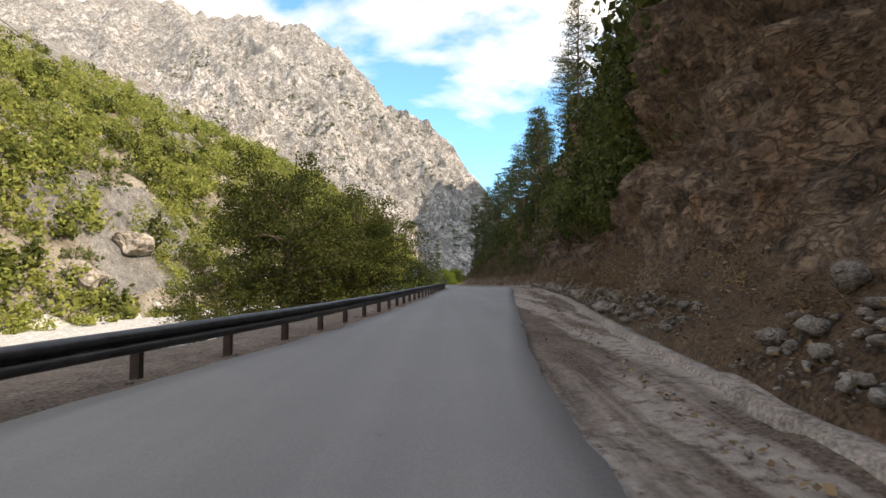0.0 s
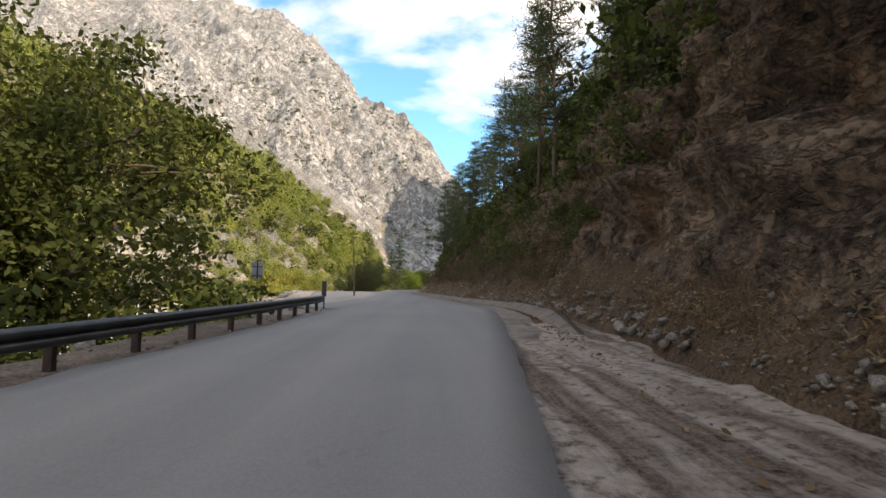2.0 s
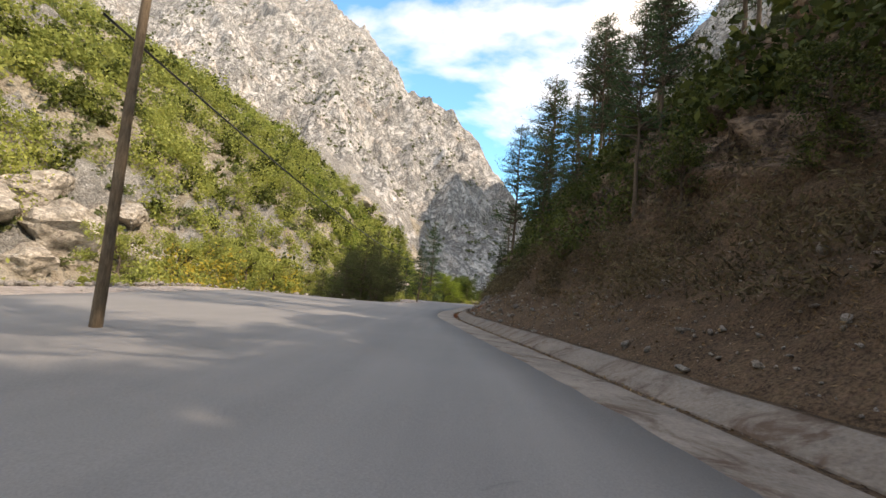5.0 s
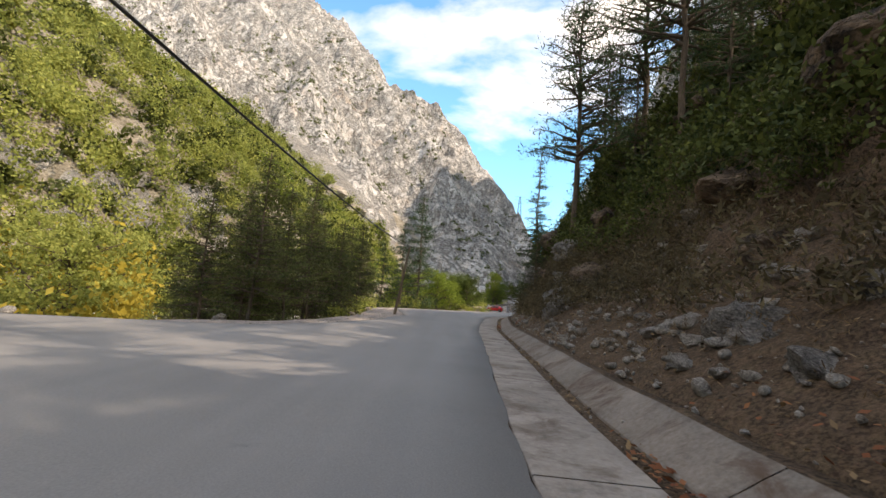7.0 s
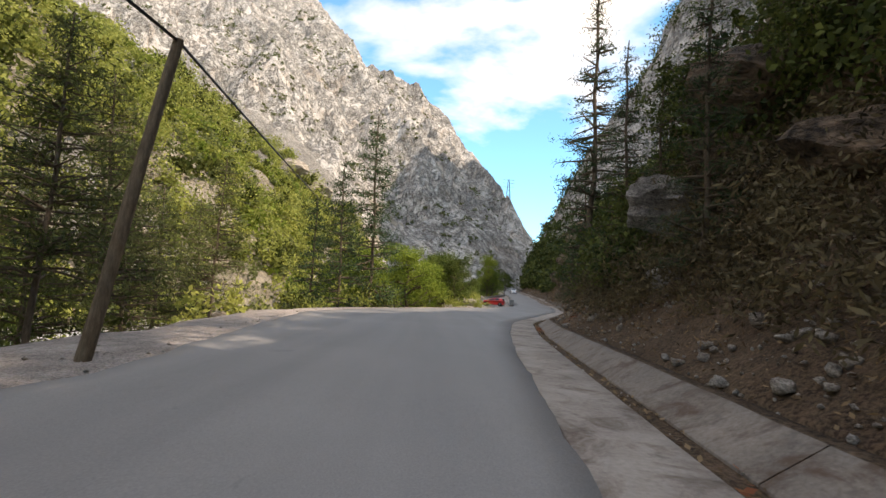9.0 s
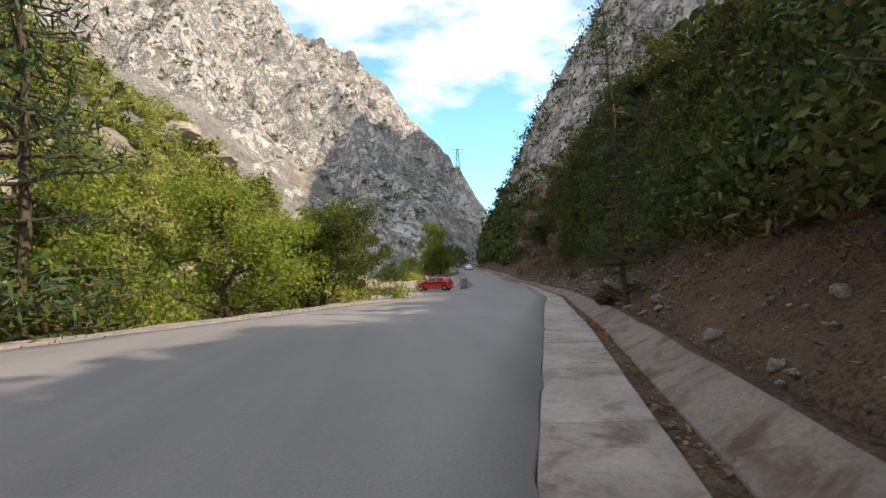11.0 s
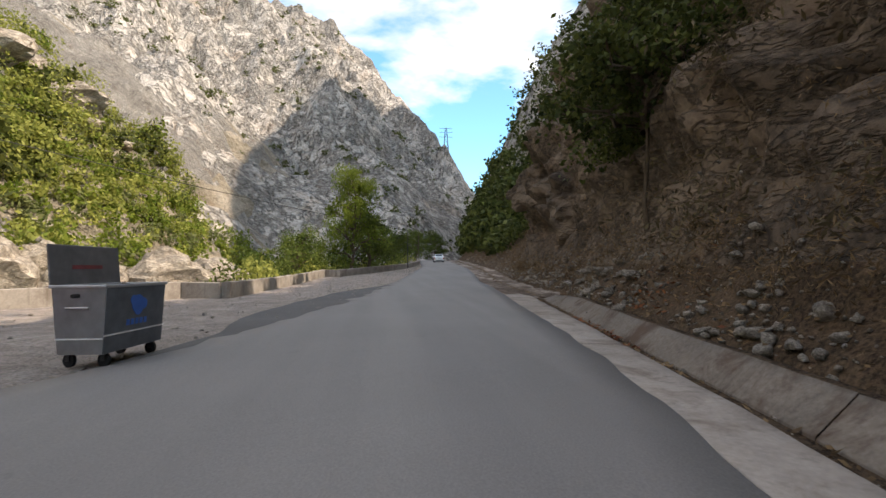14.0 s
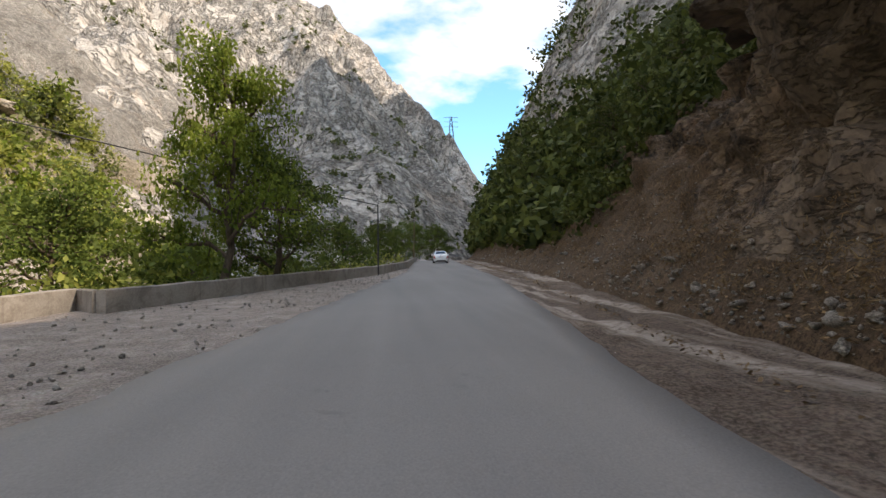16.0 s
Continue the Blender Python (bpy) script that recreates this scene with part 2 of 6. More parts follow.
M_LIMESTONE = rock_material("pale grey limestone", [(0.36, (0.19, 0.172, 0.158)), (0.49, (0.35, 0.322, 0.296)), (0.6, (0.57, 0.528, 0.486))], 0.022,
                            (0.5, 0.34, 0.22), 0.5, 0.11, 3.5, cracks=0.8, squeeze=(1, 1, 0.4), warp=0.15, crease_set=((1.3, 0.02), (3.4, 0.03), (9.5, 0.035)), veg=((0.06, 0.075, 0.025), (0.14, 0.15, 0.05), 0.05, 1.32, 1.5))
M_GROUND = rock_material("dry rocky hillside soil", [(0.34, (0.085, 0.075, 0.04)), (0.48, (0.22, 0.178, 0.118)), (0.62, (0.46, 0.405, 0.33))], 0.07,
                         (0.34, 0.2, 0.11), 0.35, 0.35, 0.3, veg=((0.07, 0.075, 0.025), (0.15, 0.135, 0.05), 0.12, 1.22, 1.5), cracks=0.35)
# undergrowth greens kept near black, with the shade between bushes in the colour
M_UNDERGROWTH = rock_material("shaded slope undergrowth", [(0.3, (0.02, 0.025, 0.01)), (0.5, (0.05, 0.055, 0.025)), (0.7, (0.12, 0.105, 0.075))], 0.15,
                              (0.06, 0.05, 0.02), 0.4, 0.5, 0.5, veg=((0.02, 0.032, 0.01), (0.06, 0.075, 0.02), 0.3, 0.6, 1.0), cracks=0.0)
M_CRAG = rock_material("pale hillside crag", [(0.34, (0.15, 0.135, 0.12)), (0.48, (0.34, 0.31, 0.28)), (0.62, (0.56, 0.52, 0.47))], 0.09,
                       (0.4, 0.24, 0.13), 0.4, 0.35, 0.9, veg=((0.07, 0.08, 0.028), (0.16, 0.155, 0.055), 0.12, 1.35, 1.6), cracks=0.6, squeeze=(1, 1, 0.6))
M_GRAVEL = gravel_material("dusty gravel", (0.26, 0.216, 0.188), (0.46, 0.4, 0.36))
M_DIRT = gravel_material("brown dirt and leaf litter", (0.038, 0.024, 0.016), (0.17, 0.116, 0.074), 2.0)
M_RIVERBED = gravel_material("white river gravel", (0.46, 0.43, 0.38), (0.68, 0.65, 0.6), 0.6)
M_STONE = rock_material("loose pale stone", [(0.34, (0.16, 0.13, 0.105)), (0.5, (0.34, 0.3, 0.26)), (0.64, (0.52, 0.48, 0.43))], 0.9,
                        (0.24, 0.13, 0.07), 0.3, 2.0, 0.04)
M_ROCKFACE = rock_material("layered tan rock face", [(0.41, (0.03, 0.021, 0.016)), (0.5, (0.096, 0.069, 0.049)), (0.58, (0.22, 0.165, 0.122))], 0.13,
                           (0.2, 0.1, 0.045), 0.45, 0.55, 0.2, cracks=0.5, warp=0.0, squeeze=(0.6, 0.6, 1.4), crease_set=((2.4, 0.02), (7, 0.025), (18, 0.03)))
M_VERGE = gravel_material("trodden brown earth", (0.105, 0.076, 0.058), (0.29, 0.226, 0.182), 2.0)
M_DUST = gravel_material("pale roadside dust", (0.25, 0.208, 0.175), (0.44, 0.38, 0.33), 2.0)
M_TRACK = track_material()
M_OUTCROP = rock_material("grey outcrop rock", [(0.4, (0.06, 0.054, 0.048)), (0.5, (0.22, 0.2, 0.18)), (0.6, (0.46, 0.43, 0.4))], 0.6,
                          (0.12, 0.075, 0.04), 0.35, 1.0, 0.15)
M_BOULDER = rock_material("sunlit tan boulder rock", [(0.38, (0.2, 0.16, 0.12)), (0.5, (0.4, 0.335, 0.27)), (0.62, (0.56, 0.49, 0.41))], 0.25,
                          (0.4, 0.24, 0.13), 0.3, 0.4, 0.15)
M_LEAF_OAK = leaf_material("dark broad leaves", (0.022, 0.031, 0.007), (0.052, 0.066, 0.015), (0.125, 0.135, 0.03))
M_LEAF_LIME = leaf_material("bright yellow-green leaves", (0.09, 0.14, 0.02), (0.17, 0.24, 0.035), (0.3, 0.35, 0.06), 0.45)
# hill leaf tones and clumps hold sunlit tops and dark gaps in the colour
M_LEAF_HILL = leaf_material("scrub leaves in sunlit tones", (0.12, 0.148, 0.034), (0.25, 0.275, 0.062), (0.44, 0.44, 0.12), 0.45, 0.12)
M_LEAF_OLIVE = leaf_material("grey-green shrub leaves", (0.07, 0.09, 0.03), (0.12, 0.14, 0.05), (0.2, 0.21, 0.09), 0.35, 0.16)
M_LEAF_YELLOW = leaf_material("autumn yellow leaves", (0.2, 0.15, 0.02), (0.34, 0.26, 0.03), (0.45, 0.36, 0.07), 0.45)
# green lowered so that the leaf colour itself holds the bank's shade
M_LEAF_DARK = leaf_material("cliff leaves in shade-dark green", (0.012, 0.021, 0.007), (0.042, 0.06, 0.016), (0.15, 0.17, 0.042), 0.24, 0.5)
M_LEAF_PLANE = leaf_material("green broad leaves", (0.035, 0.06, 0.015), (0.085, 0.125, 0.028), (0.19, 0.23, 0.05), 0.4)
M_CEDAR = leaf_material("grey-green conifer needles", (0.028, 0.042, 0.014), (0.075, 0.095, 0.032), (0.19, 0.2, 0.07), 0.4, 0.5)
M_NEEDLE = leaf_material("pine needles", (0.02, 0.042, 0.02), (0.04, 0.075, 0.03), (0.08, 0.12, 0.05), 0.25)
M_DRY = leaf_material("dry brown scrub twigs", (0.045, 0.028, 0.016), (0.15, 0.095, 0.05), (0.38, 0.26, 0.14), 0.2)
M_THICKET = leaf_material("withered bush leaves", (0.022, 0.017, 0.01), (0.07, 0.055, 0.03), (0.17, 0.135, 0.07), 0.25, 0.6)
M_RED_LEAF = leaf_material("fallen red-brown leaves", (0.12, 0.035, 0.02), (0.22, 0.07, 0.03), (0.3, 0.14, 0.06), 0.2)
M_BARK = bark_material("grey-brown bark", (0.05, 0.037, 0.027), (0.15, 0.115, 0.085))
M_WOOD = bark_material("weathered pole wood", (0.07, 0.05, 0.033), (0.2, 0.15, 0.1))
M_RAIL = plain_material("dark tarnished galvanised steel", (0.06, 0.06, 0.062), 0.5, 0.6, 0.5, 0.4)
M_POST = plain_material("brown rusted steel", (0.075, 0.05, 0.04), 0.75, 0.3, 0.4, 0.4)

# ---- plan of the gorge: x of each line against y along the road ----
def curve(knots):
    ys, xs = np.array([k[0] for k in knots], float), np.array([k[1] for k in knots], float)
    return lambda y: np.interp(y, ys, xs)


def smooth(f, w):
    """f averaged over a window of w metres."""
    o = np.linspace(-w, w, 9)
    return lambda y: np.mean([f(np.asarray(y, float) + d) for d in o], axis=0)


road_z = smooth(curve([(-60, -3.5), (7.5, -3.22), (26, -3.06), (44, -2.98), (60, -2.96), (69, -3.02), (77, -3.2), (95, -3.4), (117, -3.54),
                       (133, -3.62), (148, -3.85), (163, -3.87), (171, -3.92), (206, -4.29), (220, -4.43), (233, -4.42), (247, -4.24),
                       (254, -4.2), (262, -4.05), (296, -2.9), (322, -1.9), (338, -1.45), (360, -1.6), (420, -3.5)]), 4)
right_x = smooth(curve([(-60, -4.5), (10.4, 3.0), (13.8, 3.2), (18, 3.7), (40, 6.5), (55.6, 8.7), (61, 9.4), (67, 10.0), (75, 9.6), (83, 8.8),
                        (88.7, 8.1), (101, 6.9), (121, 4.1), (126, 3.9), (130.5, 4.0), (144.5, 4.9), (149, 5.1), (154, 5.5), (167.6, 7.0),
                        (173.5, 7.85), (182, 9.4), (197, 14.4), (206, 17.35), (208, 18.1), (212.3, 19.6), (214.6, 20.25), (218, 21.05), (222, 22.05), (226, 23.0), (229.4, 23.85), (232, 24.45), (236, 25.15), (240, 25.65), (243.2, 26.15), (250, 27.2), (254, 27.7), (258, 28.1),
                        (263, 29.0), (280, 31.5), (300, 33.3), (322, 34.8), (345, 37), (370, 42), (420, 60)]), 1.5)
left_x = smooth(curve([(-60, -11), (12, -1.9), (17.7, -0.8), (25, 0.1), (40, 1.2), (58, 2.3), (64, 2.4), (67, 2.3), (70, -0.5), (86, -3.5), (120, -10), (133, -12.5),
                       (138, -9.5), (141.5, -3.4), (147, -1.7), (153, -0.5), (163, 0.5), (170, -0.4), (183, -1.8), (192, 0.2), (199, 3.4),
                       (214, 10.3), (221, 13.5), (228, 16.6), (236, 19.2), (245, 21.0), (256, 22.3), (264, 23.4), (272, 24.5), (290, 27.1), (322, 29.2),
                       (345, 31.5), (370, 36), (420, 54)]), 1.0)
platform_x = smooth(curve([(-60, -13), (12, -3.4), (25, -1.4), (40, 0.0), (58, 1.0), (64, 1.0), (67, 0.8), (71, -3.0), (86, -6.0), (120, -13), (134, -16),
                           (140, -7.0), (147, -3.2), (158, -1.6), (170, -2.2), (183, -4.0), (192, -2.4), (200, 1.6), (213, 7.5), (221, 8.8),
                           (230, 4.0), (240, 5.0), (245, 14.0), (252, 15.2), (268, 16.9), (276, 20.6), (287, 24.2), (300, 26.6), (322, 28.3),
                           (345, 30.5), (370, 35), (420, 53)]), 1.0)
foot_x = smooth(curve([(-60, -2.5), (11, 4.8), (17, 5.6), (32, 8.1), (49, 10.2), (58, 11.2), (63, 11.7), (72, 12.3), (82, 11.1), (86, 10.5), (92, 10.1),
                       (108, 8.2), (121, 6.1), (126, 5.8), (132, 5.9), (145, 6.9), (154, 7.4), (174, 9.9), (183, 11.6), (197, 16.6),
                       (213.7, 21.7), (217.6, 22.75), (224, 23.95), (229, 25.1), (236, 26.5), (245, 28.3), (252, 29.2), (276, 33.2), (300, 35.8), (322, 37.4), (350, 41),
                       (380, 47), (400, 54), (415, 64), (425, 80), (435, 110)]), 1.5)
hill_x = smooth(curve([(-80, -75), (60, -62), (120, -58), (172, -50), (215, -34), (255, -18), (285, -12), (300, -9), (330, -4), (360, 6), (400, 26), (470, 70)]), 6)
BED = -9.0


def fbm(x, y, z, octaves, h=0.9, lac=2.1):
    return noise.fractal((x, y, z), h, lac, octaves)


def ridged(x, y, z, octaves):
    return noise.ridged_multi_fractal((x, y, z), 0.9, 2.1, octaves, 1.0, 2.0)


def smin(a, b, k):
    h = max(0.0, min(1.0, 0.5 + 0.5 * (b - a) / k))
    return b + (a - b) * h - k * h * (1 - h)


def crag(x, y):
    """0 on soil, 1 where bare rock breaks out of the far hillside."""
    up = float(hill_x(y)) - x
    k = fbm(x * 0.022, y * 0.022, 71, 4) + 0.3 * fbm(x * 0.1, y * 0.1, 72, 3) - 0.12
    if y > 235:
        k += 0.7 * min(1, (y - 235) / 25) * max(-0.4, min(1, (up - 26) / 14))
    elif up < 22:
        k += 0.28
    return max(0.0, min(1.0, k * 3))


def valley_z(x, y):
    """Height of the ground left of the road: platform, bank, river bed and the far hillside."""
    zr, xp = float(road_z(y)), float(platform_x(y))
    d = xp - x
    flat = zr - 0.05
    if d <= 0:
        return flat + 0.03 * fbm(x * 0.5, y * 0.5, 3, 3) - (0.35 if x > float(left_x(y)) + 0.6 else 0)
    bank = max(flat - 0.10 * d - 0.62 * max(0, d - 1.2), BED + 0.5 * fbm(x * 0.05, y * 0.05, 1, 4) + 0.25 * fbm(x * 0.3, y * 0.3, 2, 3))
    bank += 0.25 * min(1, d / 2) * fbm(x * 0.35, y * 0.35, 7, 4)
    up = float(hill_x(y)) - x
    if up > -3:
        rise = 1.15 * min(up, 24) + 0.85 * max(0, min(up, 70) - 24) + 0.5 * max(0, up - 70)
        rise += min(1, max(0, up + 3) / 14) * (3.2 * (ridged(x * 0.035, y * 0.035, 0, 5) - 1.1) + 1.1 * fbm(x * 0.16, y * 0.16, 4, 4))
        if up > 6:
            d1 = noise.voronoi((x * 0.11, y * 0.09, rise * 0.08))[0]
            d2 = noise.voronoi((x * 0.3, y * 0.26, rise * 0.2))[0]
            rise += min(1, (up - 6) / 12) * (4.5 * (0.45 - d1[0]) + 1.8 * (0.45 - d2[0])) * (0.5 + crag(x, y))
        bank = max(bank, BED + 0.6 + rise)
    return bank


crest_more = curve([(-760, 95), (-312, 122), (-238, 108), (-190, 76), (-140, 58), (-115, 40), (-80, 24), (-50, 16), (-20, 32), (5, 22), (26, 13), (47, 3), (61, -13), (72, -28), (110, -45)])


def mountain_z(x, y):
    """The pale rock face that closes the gorge on the far side."""
    face = 76 - 0.5 * (x + 57) + 0.64 * (y - 423)
    if x < -230:
        face -= 0.32 * (-230 - x)
    if x > -43:
        crest, ridge_y = 158 - (1.2 if x < 0 else 1.3) * x, 640
    elif x > -215:
        crest, ridge_y = 210 - 0.98 * (x + 43), 640 - 0.95 * (x + 43)
    else:
        crest, ridge_y = 378 + 0.14 * (-215 - x), 803 + 0.3 * (-215 - x)
    crest += float(crest_more(x))
    h = smin(face, smin(crest, crest - 1.0 * (y - ridge_y), 10), 12)
    amp = min(1.0, max(0.25, h / 60))
    a = math.radians(35)
    u, w = x * math.cos(a) + y * math.sin(a), -x * math.sin(a) + y * math.cos(a)
    h += amp * (22 * (ridged(u * 0.011, w * 0.005, 5, 5) - 1.15) + 10.5 * (ridged(u * 0.035, w * 0.016, 9, 5) - 1.1) + 3.2 * (ridged(x * 0.09, y * 0.09, 2, 4) - 1.1))
    d1 = noise.voronoi((u * 0.045, w * 0.028, h * 0.02))[0]
    d2 = noise.voronoi((u * 0.13, w * 0.09, h * 0.05))[0]
    return h + amp * (9 * (0.45 - d1[0]) + 4.5 * (0.45 - d2[0]))


def link_mesh(name, verts, faces, mat, parent=None, shade=False):
    me = bpy.data.meshes.new(name)
    verts = np.asarray(verts, np.float32).reshape(-1, 3)
    faces = np.asarray(faces, np.int32)
    k = faces.shape[1]
    me.vertices.add(len(verts))
    me.vertices.foreach_set("co", verts.ravel())
    me.loops.add(faces.size)
    me.loops.foreach_set("vertex_index", faces.ravel())
    me.polygons.add(len(faces))
    me.polygons.foreach_set("loop_start", np.arange(0, faces.size, k, dtype=np.int32))
    if shade:
        me.polygons.foreach_set("use_smooth", np.ones(len(faces), bool))
    me.update(calc_edges=True)
    me.materials.append(mat)
    ob = new(name, me)
    if parent:
        ob.parent = parent
    return ob


def grid_faces(nu, nv):
    i, j = np.meshgrid(np.arange(nu - 1), np.arange(nv - 1), indexing="ij")
    a = (i * nv + j).ravel()
    return np.stack([a, a + nv, a + nv + 1, a + 1], 1)


def axis(*stretches):
    out = []
    for a, b, step in stretches:
        out += list(np.arange(a, b, step))
    return out + [stretches[-1][1]]


# ground: one sheet, fine near the road, coarse towards the horizon
gx = axis((-4000, -700, 300), (-700, -130, 12), (-130, -40, 2.0), (-40, 40, 1.0), (40, 130, 12), (130, 4000, 300))
gy = axis((-4000, -100, 300), (-100, -20, 8), (-20, 345, 1.25), (345, 420, 6), (420, 1100, 40), (1100, 4000, 400))


def ground_z(x, y):
    yc, xc = min(max(y, -60), 400), max(x, -330)
    if x > float(right_x(yc)) + 0.5:
        return float(road_z(yc)) - 1.2
    return valley_z(xc, yc)


gv = [(x, y, ground_z(x, y)) for x in gx for y in gy]
ground = tagged(link_mesh("ground", gv, grid_faces(len(gx), len(gy)), M_GROUND, shade=False), "dry rocky valley ground with a gravelly shoulder and scrub", "ground", kind="structure")
ground.data.materials.append(M_GRAVEL)
ground.data.materials.append(M_RIVERBED)
ground.data.materials.append(M_CRAG)
ground.data.materials.append(M_VERGE)
cx = np.array(gv).reshape(len(gx), len(gy), 3)
mid = (cx[:-1, :-1] + cx[1:, 1:]) / 2
idx = np.zeros(mid.shape[:2], np.int32)
on_plat = (mid[..., 0] > platform_x(mid[..., 1]) - 1.0) & (mid[..., 1] > -60) & (mid[..., 1] < 420)
in_bed = (mid[..., 2] < BED + 1.1 + 0.5 * np.sin(mid[..., 1] * 0.9) * np.sin(mid[..., 1] * 0.23)) & (mid[..., 0] < 40) & (mid[..., 1] < 330)
for i, j in np.argwhere((mid[..., 0] < hill_x(mid[..., 1]) - 3) & (mid[..., 0] > -330) & (mid[..., 1] > -60) & (mid[..., 1] < 400)):
    if crag(float(mid[i, j, 0]), float(mid[i, j, 1])) > 0.45:
        idx[i, j] = 3
idx[in_bed] = 2
idx[on_plat] = 1
idx[on_plat & (mid[..., 1] < 63) & (mid[..., 0] < right_x(mid[..., 1]) + 2)] = 4
ground.data.polygons.foreach_set("material_index", idx.ravel())

# the far mountain face
mx = axis((-760, -330, 7), (-330, 150, 1.9))
my = axis((250, 300, 4), (300, 690, 1.9), (690, 880, 4), (880, 1250, 18))
rows_m = []
for x in mx:
    for y in my:
        h = mountain_z(x, y)
        rows_m.append((x + 2.0 * fbm(x * 0.06, y * 0.06, 11, 3), y + 2.0 * fbm(x * 0.06, y * 0.06, 23, 3), max(h, -40)))
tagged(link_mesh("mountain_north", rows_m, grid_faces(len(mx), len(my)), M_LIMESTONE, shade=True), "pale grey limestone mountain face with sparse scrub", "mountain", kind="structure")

# the high shaded ridge east of the road, whose shadow falls on the far face; u runs along it, a across towards the sun
ridge_z = smooth(curve([(150, 30), (230, 96), (255, 121), (280, 146), (300, 177), (321, 214), (352, 245), (395, 287), (416, 306), (428, 301), (450, 309), (500, 325), (560, 332), (640, 300), (720, 240)]), 3)
eu, ea = axis((150, 720, 4.0)), axis((-75, 160, 4.0))
ev = []
for u in eu:
    for a in ea:
        h = float(ridge_z(u)) - (2.2 * (20 - a) if a < 20 else 0.75 * (a - 20))
        h += min(1, abs(a - 20) / 25) * (7 * (ridged(u * 0.03, a * 0.03, 4, 4) - 1.1) + 3 * fbm(u * 0.11, a * 0.11, 6, 3)) + 3.0 * fbm(u * 0.06, 2, 8, 3)
        ev.append((0.473 * u + 0.881 * a, 0.881 * u - 0.473 * a, max(h, -8)))
tagged(link_mesh("mountain_east", ev, grid_faces(len(eu), len(ea))[:, ::-1], M_LIMESTONE), "steep grey limestone ridge above the shaded bank", "mountain", kind="structure")

# the rock bank right of the road: stations along the road, a profile up the slope
steepness = smooth(curve([(-60, 0.9), (0, 0.95), (52, 1.0), (72, 0.75), (85, 0.45), (110, 0.35), (135, 0.25), (160, 0.45), (172, 0.6), (188, 0.3), (213, 0.35), (220, 0.68), (228, 0.85),
                          (244, 0.8), (252, 1.0), (262, 1.0), (270, 0.4), (285, 0.2), (310, 0.15), (335, 0.45), (370, 0.85), (440, 1.0)]), 4)
tallness = smooth(curve([(-60, 1.0), (300, 1.0), (340, 1.15), (390, 2.0), (440, 2.2)]), 8)
P_H = np.array([0, 0.5, 1.2, 2.5, 4.5, 7, 10, 14, 20, 35, 70, 130])
P_CLIFF = np.array([0, 0.55, 1.1, 1.5, 1.9, 2.3, 2.9, 4.4, 9.5, 30, 85, 200])
P_TALL = np.array([0, 0.55, 1.1, 1.5, 1.9, 2.3, 2.9, 4.6, 10, 27, 66, 125])
P_SLOPE = np.array([0, 0.8, 1.9, 3.7, 6.0, 8.8, 11.8, 15.2, 22, 40, 90, 190])


def bank_point(y, h):
    """A smooth point of the right bank at station y and height h above the road."""
    c, k = float(steepness(y)), float(tallness(y))
    w = min(1.0, max(0.0, (y - 300) / 60))
    cliff = (1 - w) * np.interp(h, P_H, P_CLIFF) + w * np.interp(h, P_H, P_TALL)
    off = c * cliff + (1 - c) * np.interp(h, P_H, P_SLOPE)
    return float(foot_x(y)) + float(off), y - 0.25 * float(off), float(road_z(min(y, 345))) + h * (1 + (k - 1) * min(1.0, h / 30))


def bank_rough(x, y, z, h):
    """How far the rock stands out of the smooth bank there."""
    a = min(1.0, 0.12 + h / 4.0)
    big = 1.5 * (ridged(x * 0.06, y * 0.09, z * 0.10, 4) - 1.05)
    mid = 0.8 * (ridged(x * 0.22, y * 0.26, z * 0.3, 4) - 1.05)
    d1 = noise.voronoi((x * 0.45, y * 0.42, z * 0.75))[0]
    d2 = noise.voronoi((x * 1.2, y * 1.1, z * 1.9))[0]
    d3 = noise.voronoi((x * 2.6 + 9, y * 2.4, z * 4.2))[0]
    d0 = noise.voronoi((x * 0.2, y * 0.17, z * 0.3))[0]
    slab_w = min(1.0, max(0.0, (float(steepness(y)) - 0.7) / 0.25))
    blocks = slab_w * (2.4 * (0.42 - d0[0]) + 0.9 * min(0.4, d0[1] - d0[0])) + 1.35 * (0.45 - d1[0]) + 0.5 * min(0.5, d1[1] - d1[0]) + 0.75 * (0.45 - d2[0]) + 0.32 * (0.45 - d3[0])
    small = 0.3 * (ridged(x * 0.75, y * 0.75, z * 1.2, 4) - 1.0)
    far = max(0.0, h - 18) * 0.09 * fbm(x * 0.03, y * 0.03, z * 0.03, 4)
    hard = min(1.0, max(0.12, (h - 0.8 - 4 * (1 - float(steepness(y)))) / 2))
    return a * (big * min(1, h / 6) + mid * (0.35 + 0.65 * hard) + small + blocks * hard) + far


sy = axis((-40, 2, 1.2), (2, 285, 0.25), (285, 436, 1.0))
sh = axis((0, 9, 0.23), (9, 18, 0.45), (18, 40, 1.5), (40, 130, 5))
bv = []
for y in sy:
    for h in sh:
        x, yy, z = bank_point(y, h)
        r = bank_rough(x, yy, z, h) if h > 0 else 0
        bv.append((x - r * 0.85, yy + 0.2 * r, z + 0.35 * r - (0.4 if h == 0 else 0)))
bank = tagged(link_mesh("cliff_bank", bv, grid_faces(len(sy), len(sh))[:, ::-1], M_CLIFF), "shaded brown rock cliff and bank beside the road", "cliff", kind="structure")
bank.data.materials.append(M_DIRT)
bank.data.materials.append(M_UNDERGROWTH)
bank.data.materials.append(M_LIMESTONE)
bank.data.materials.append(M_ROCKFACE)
low = np.zeros((len(sy) - 1, len(sh) - 1), np.int32)
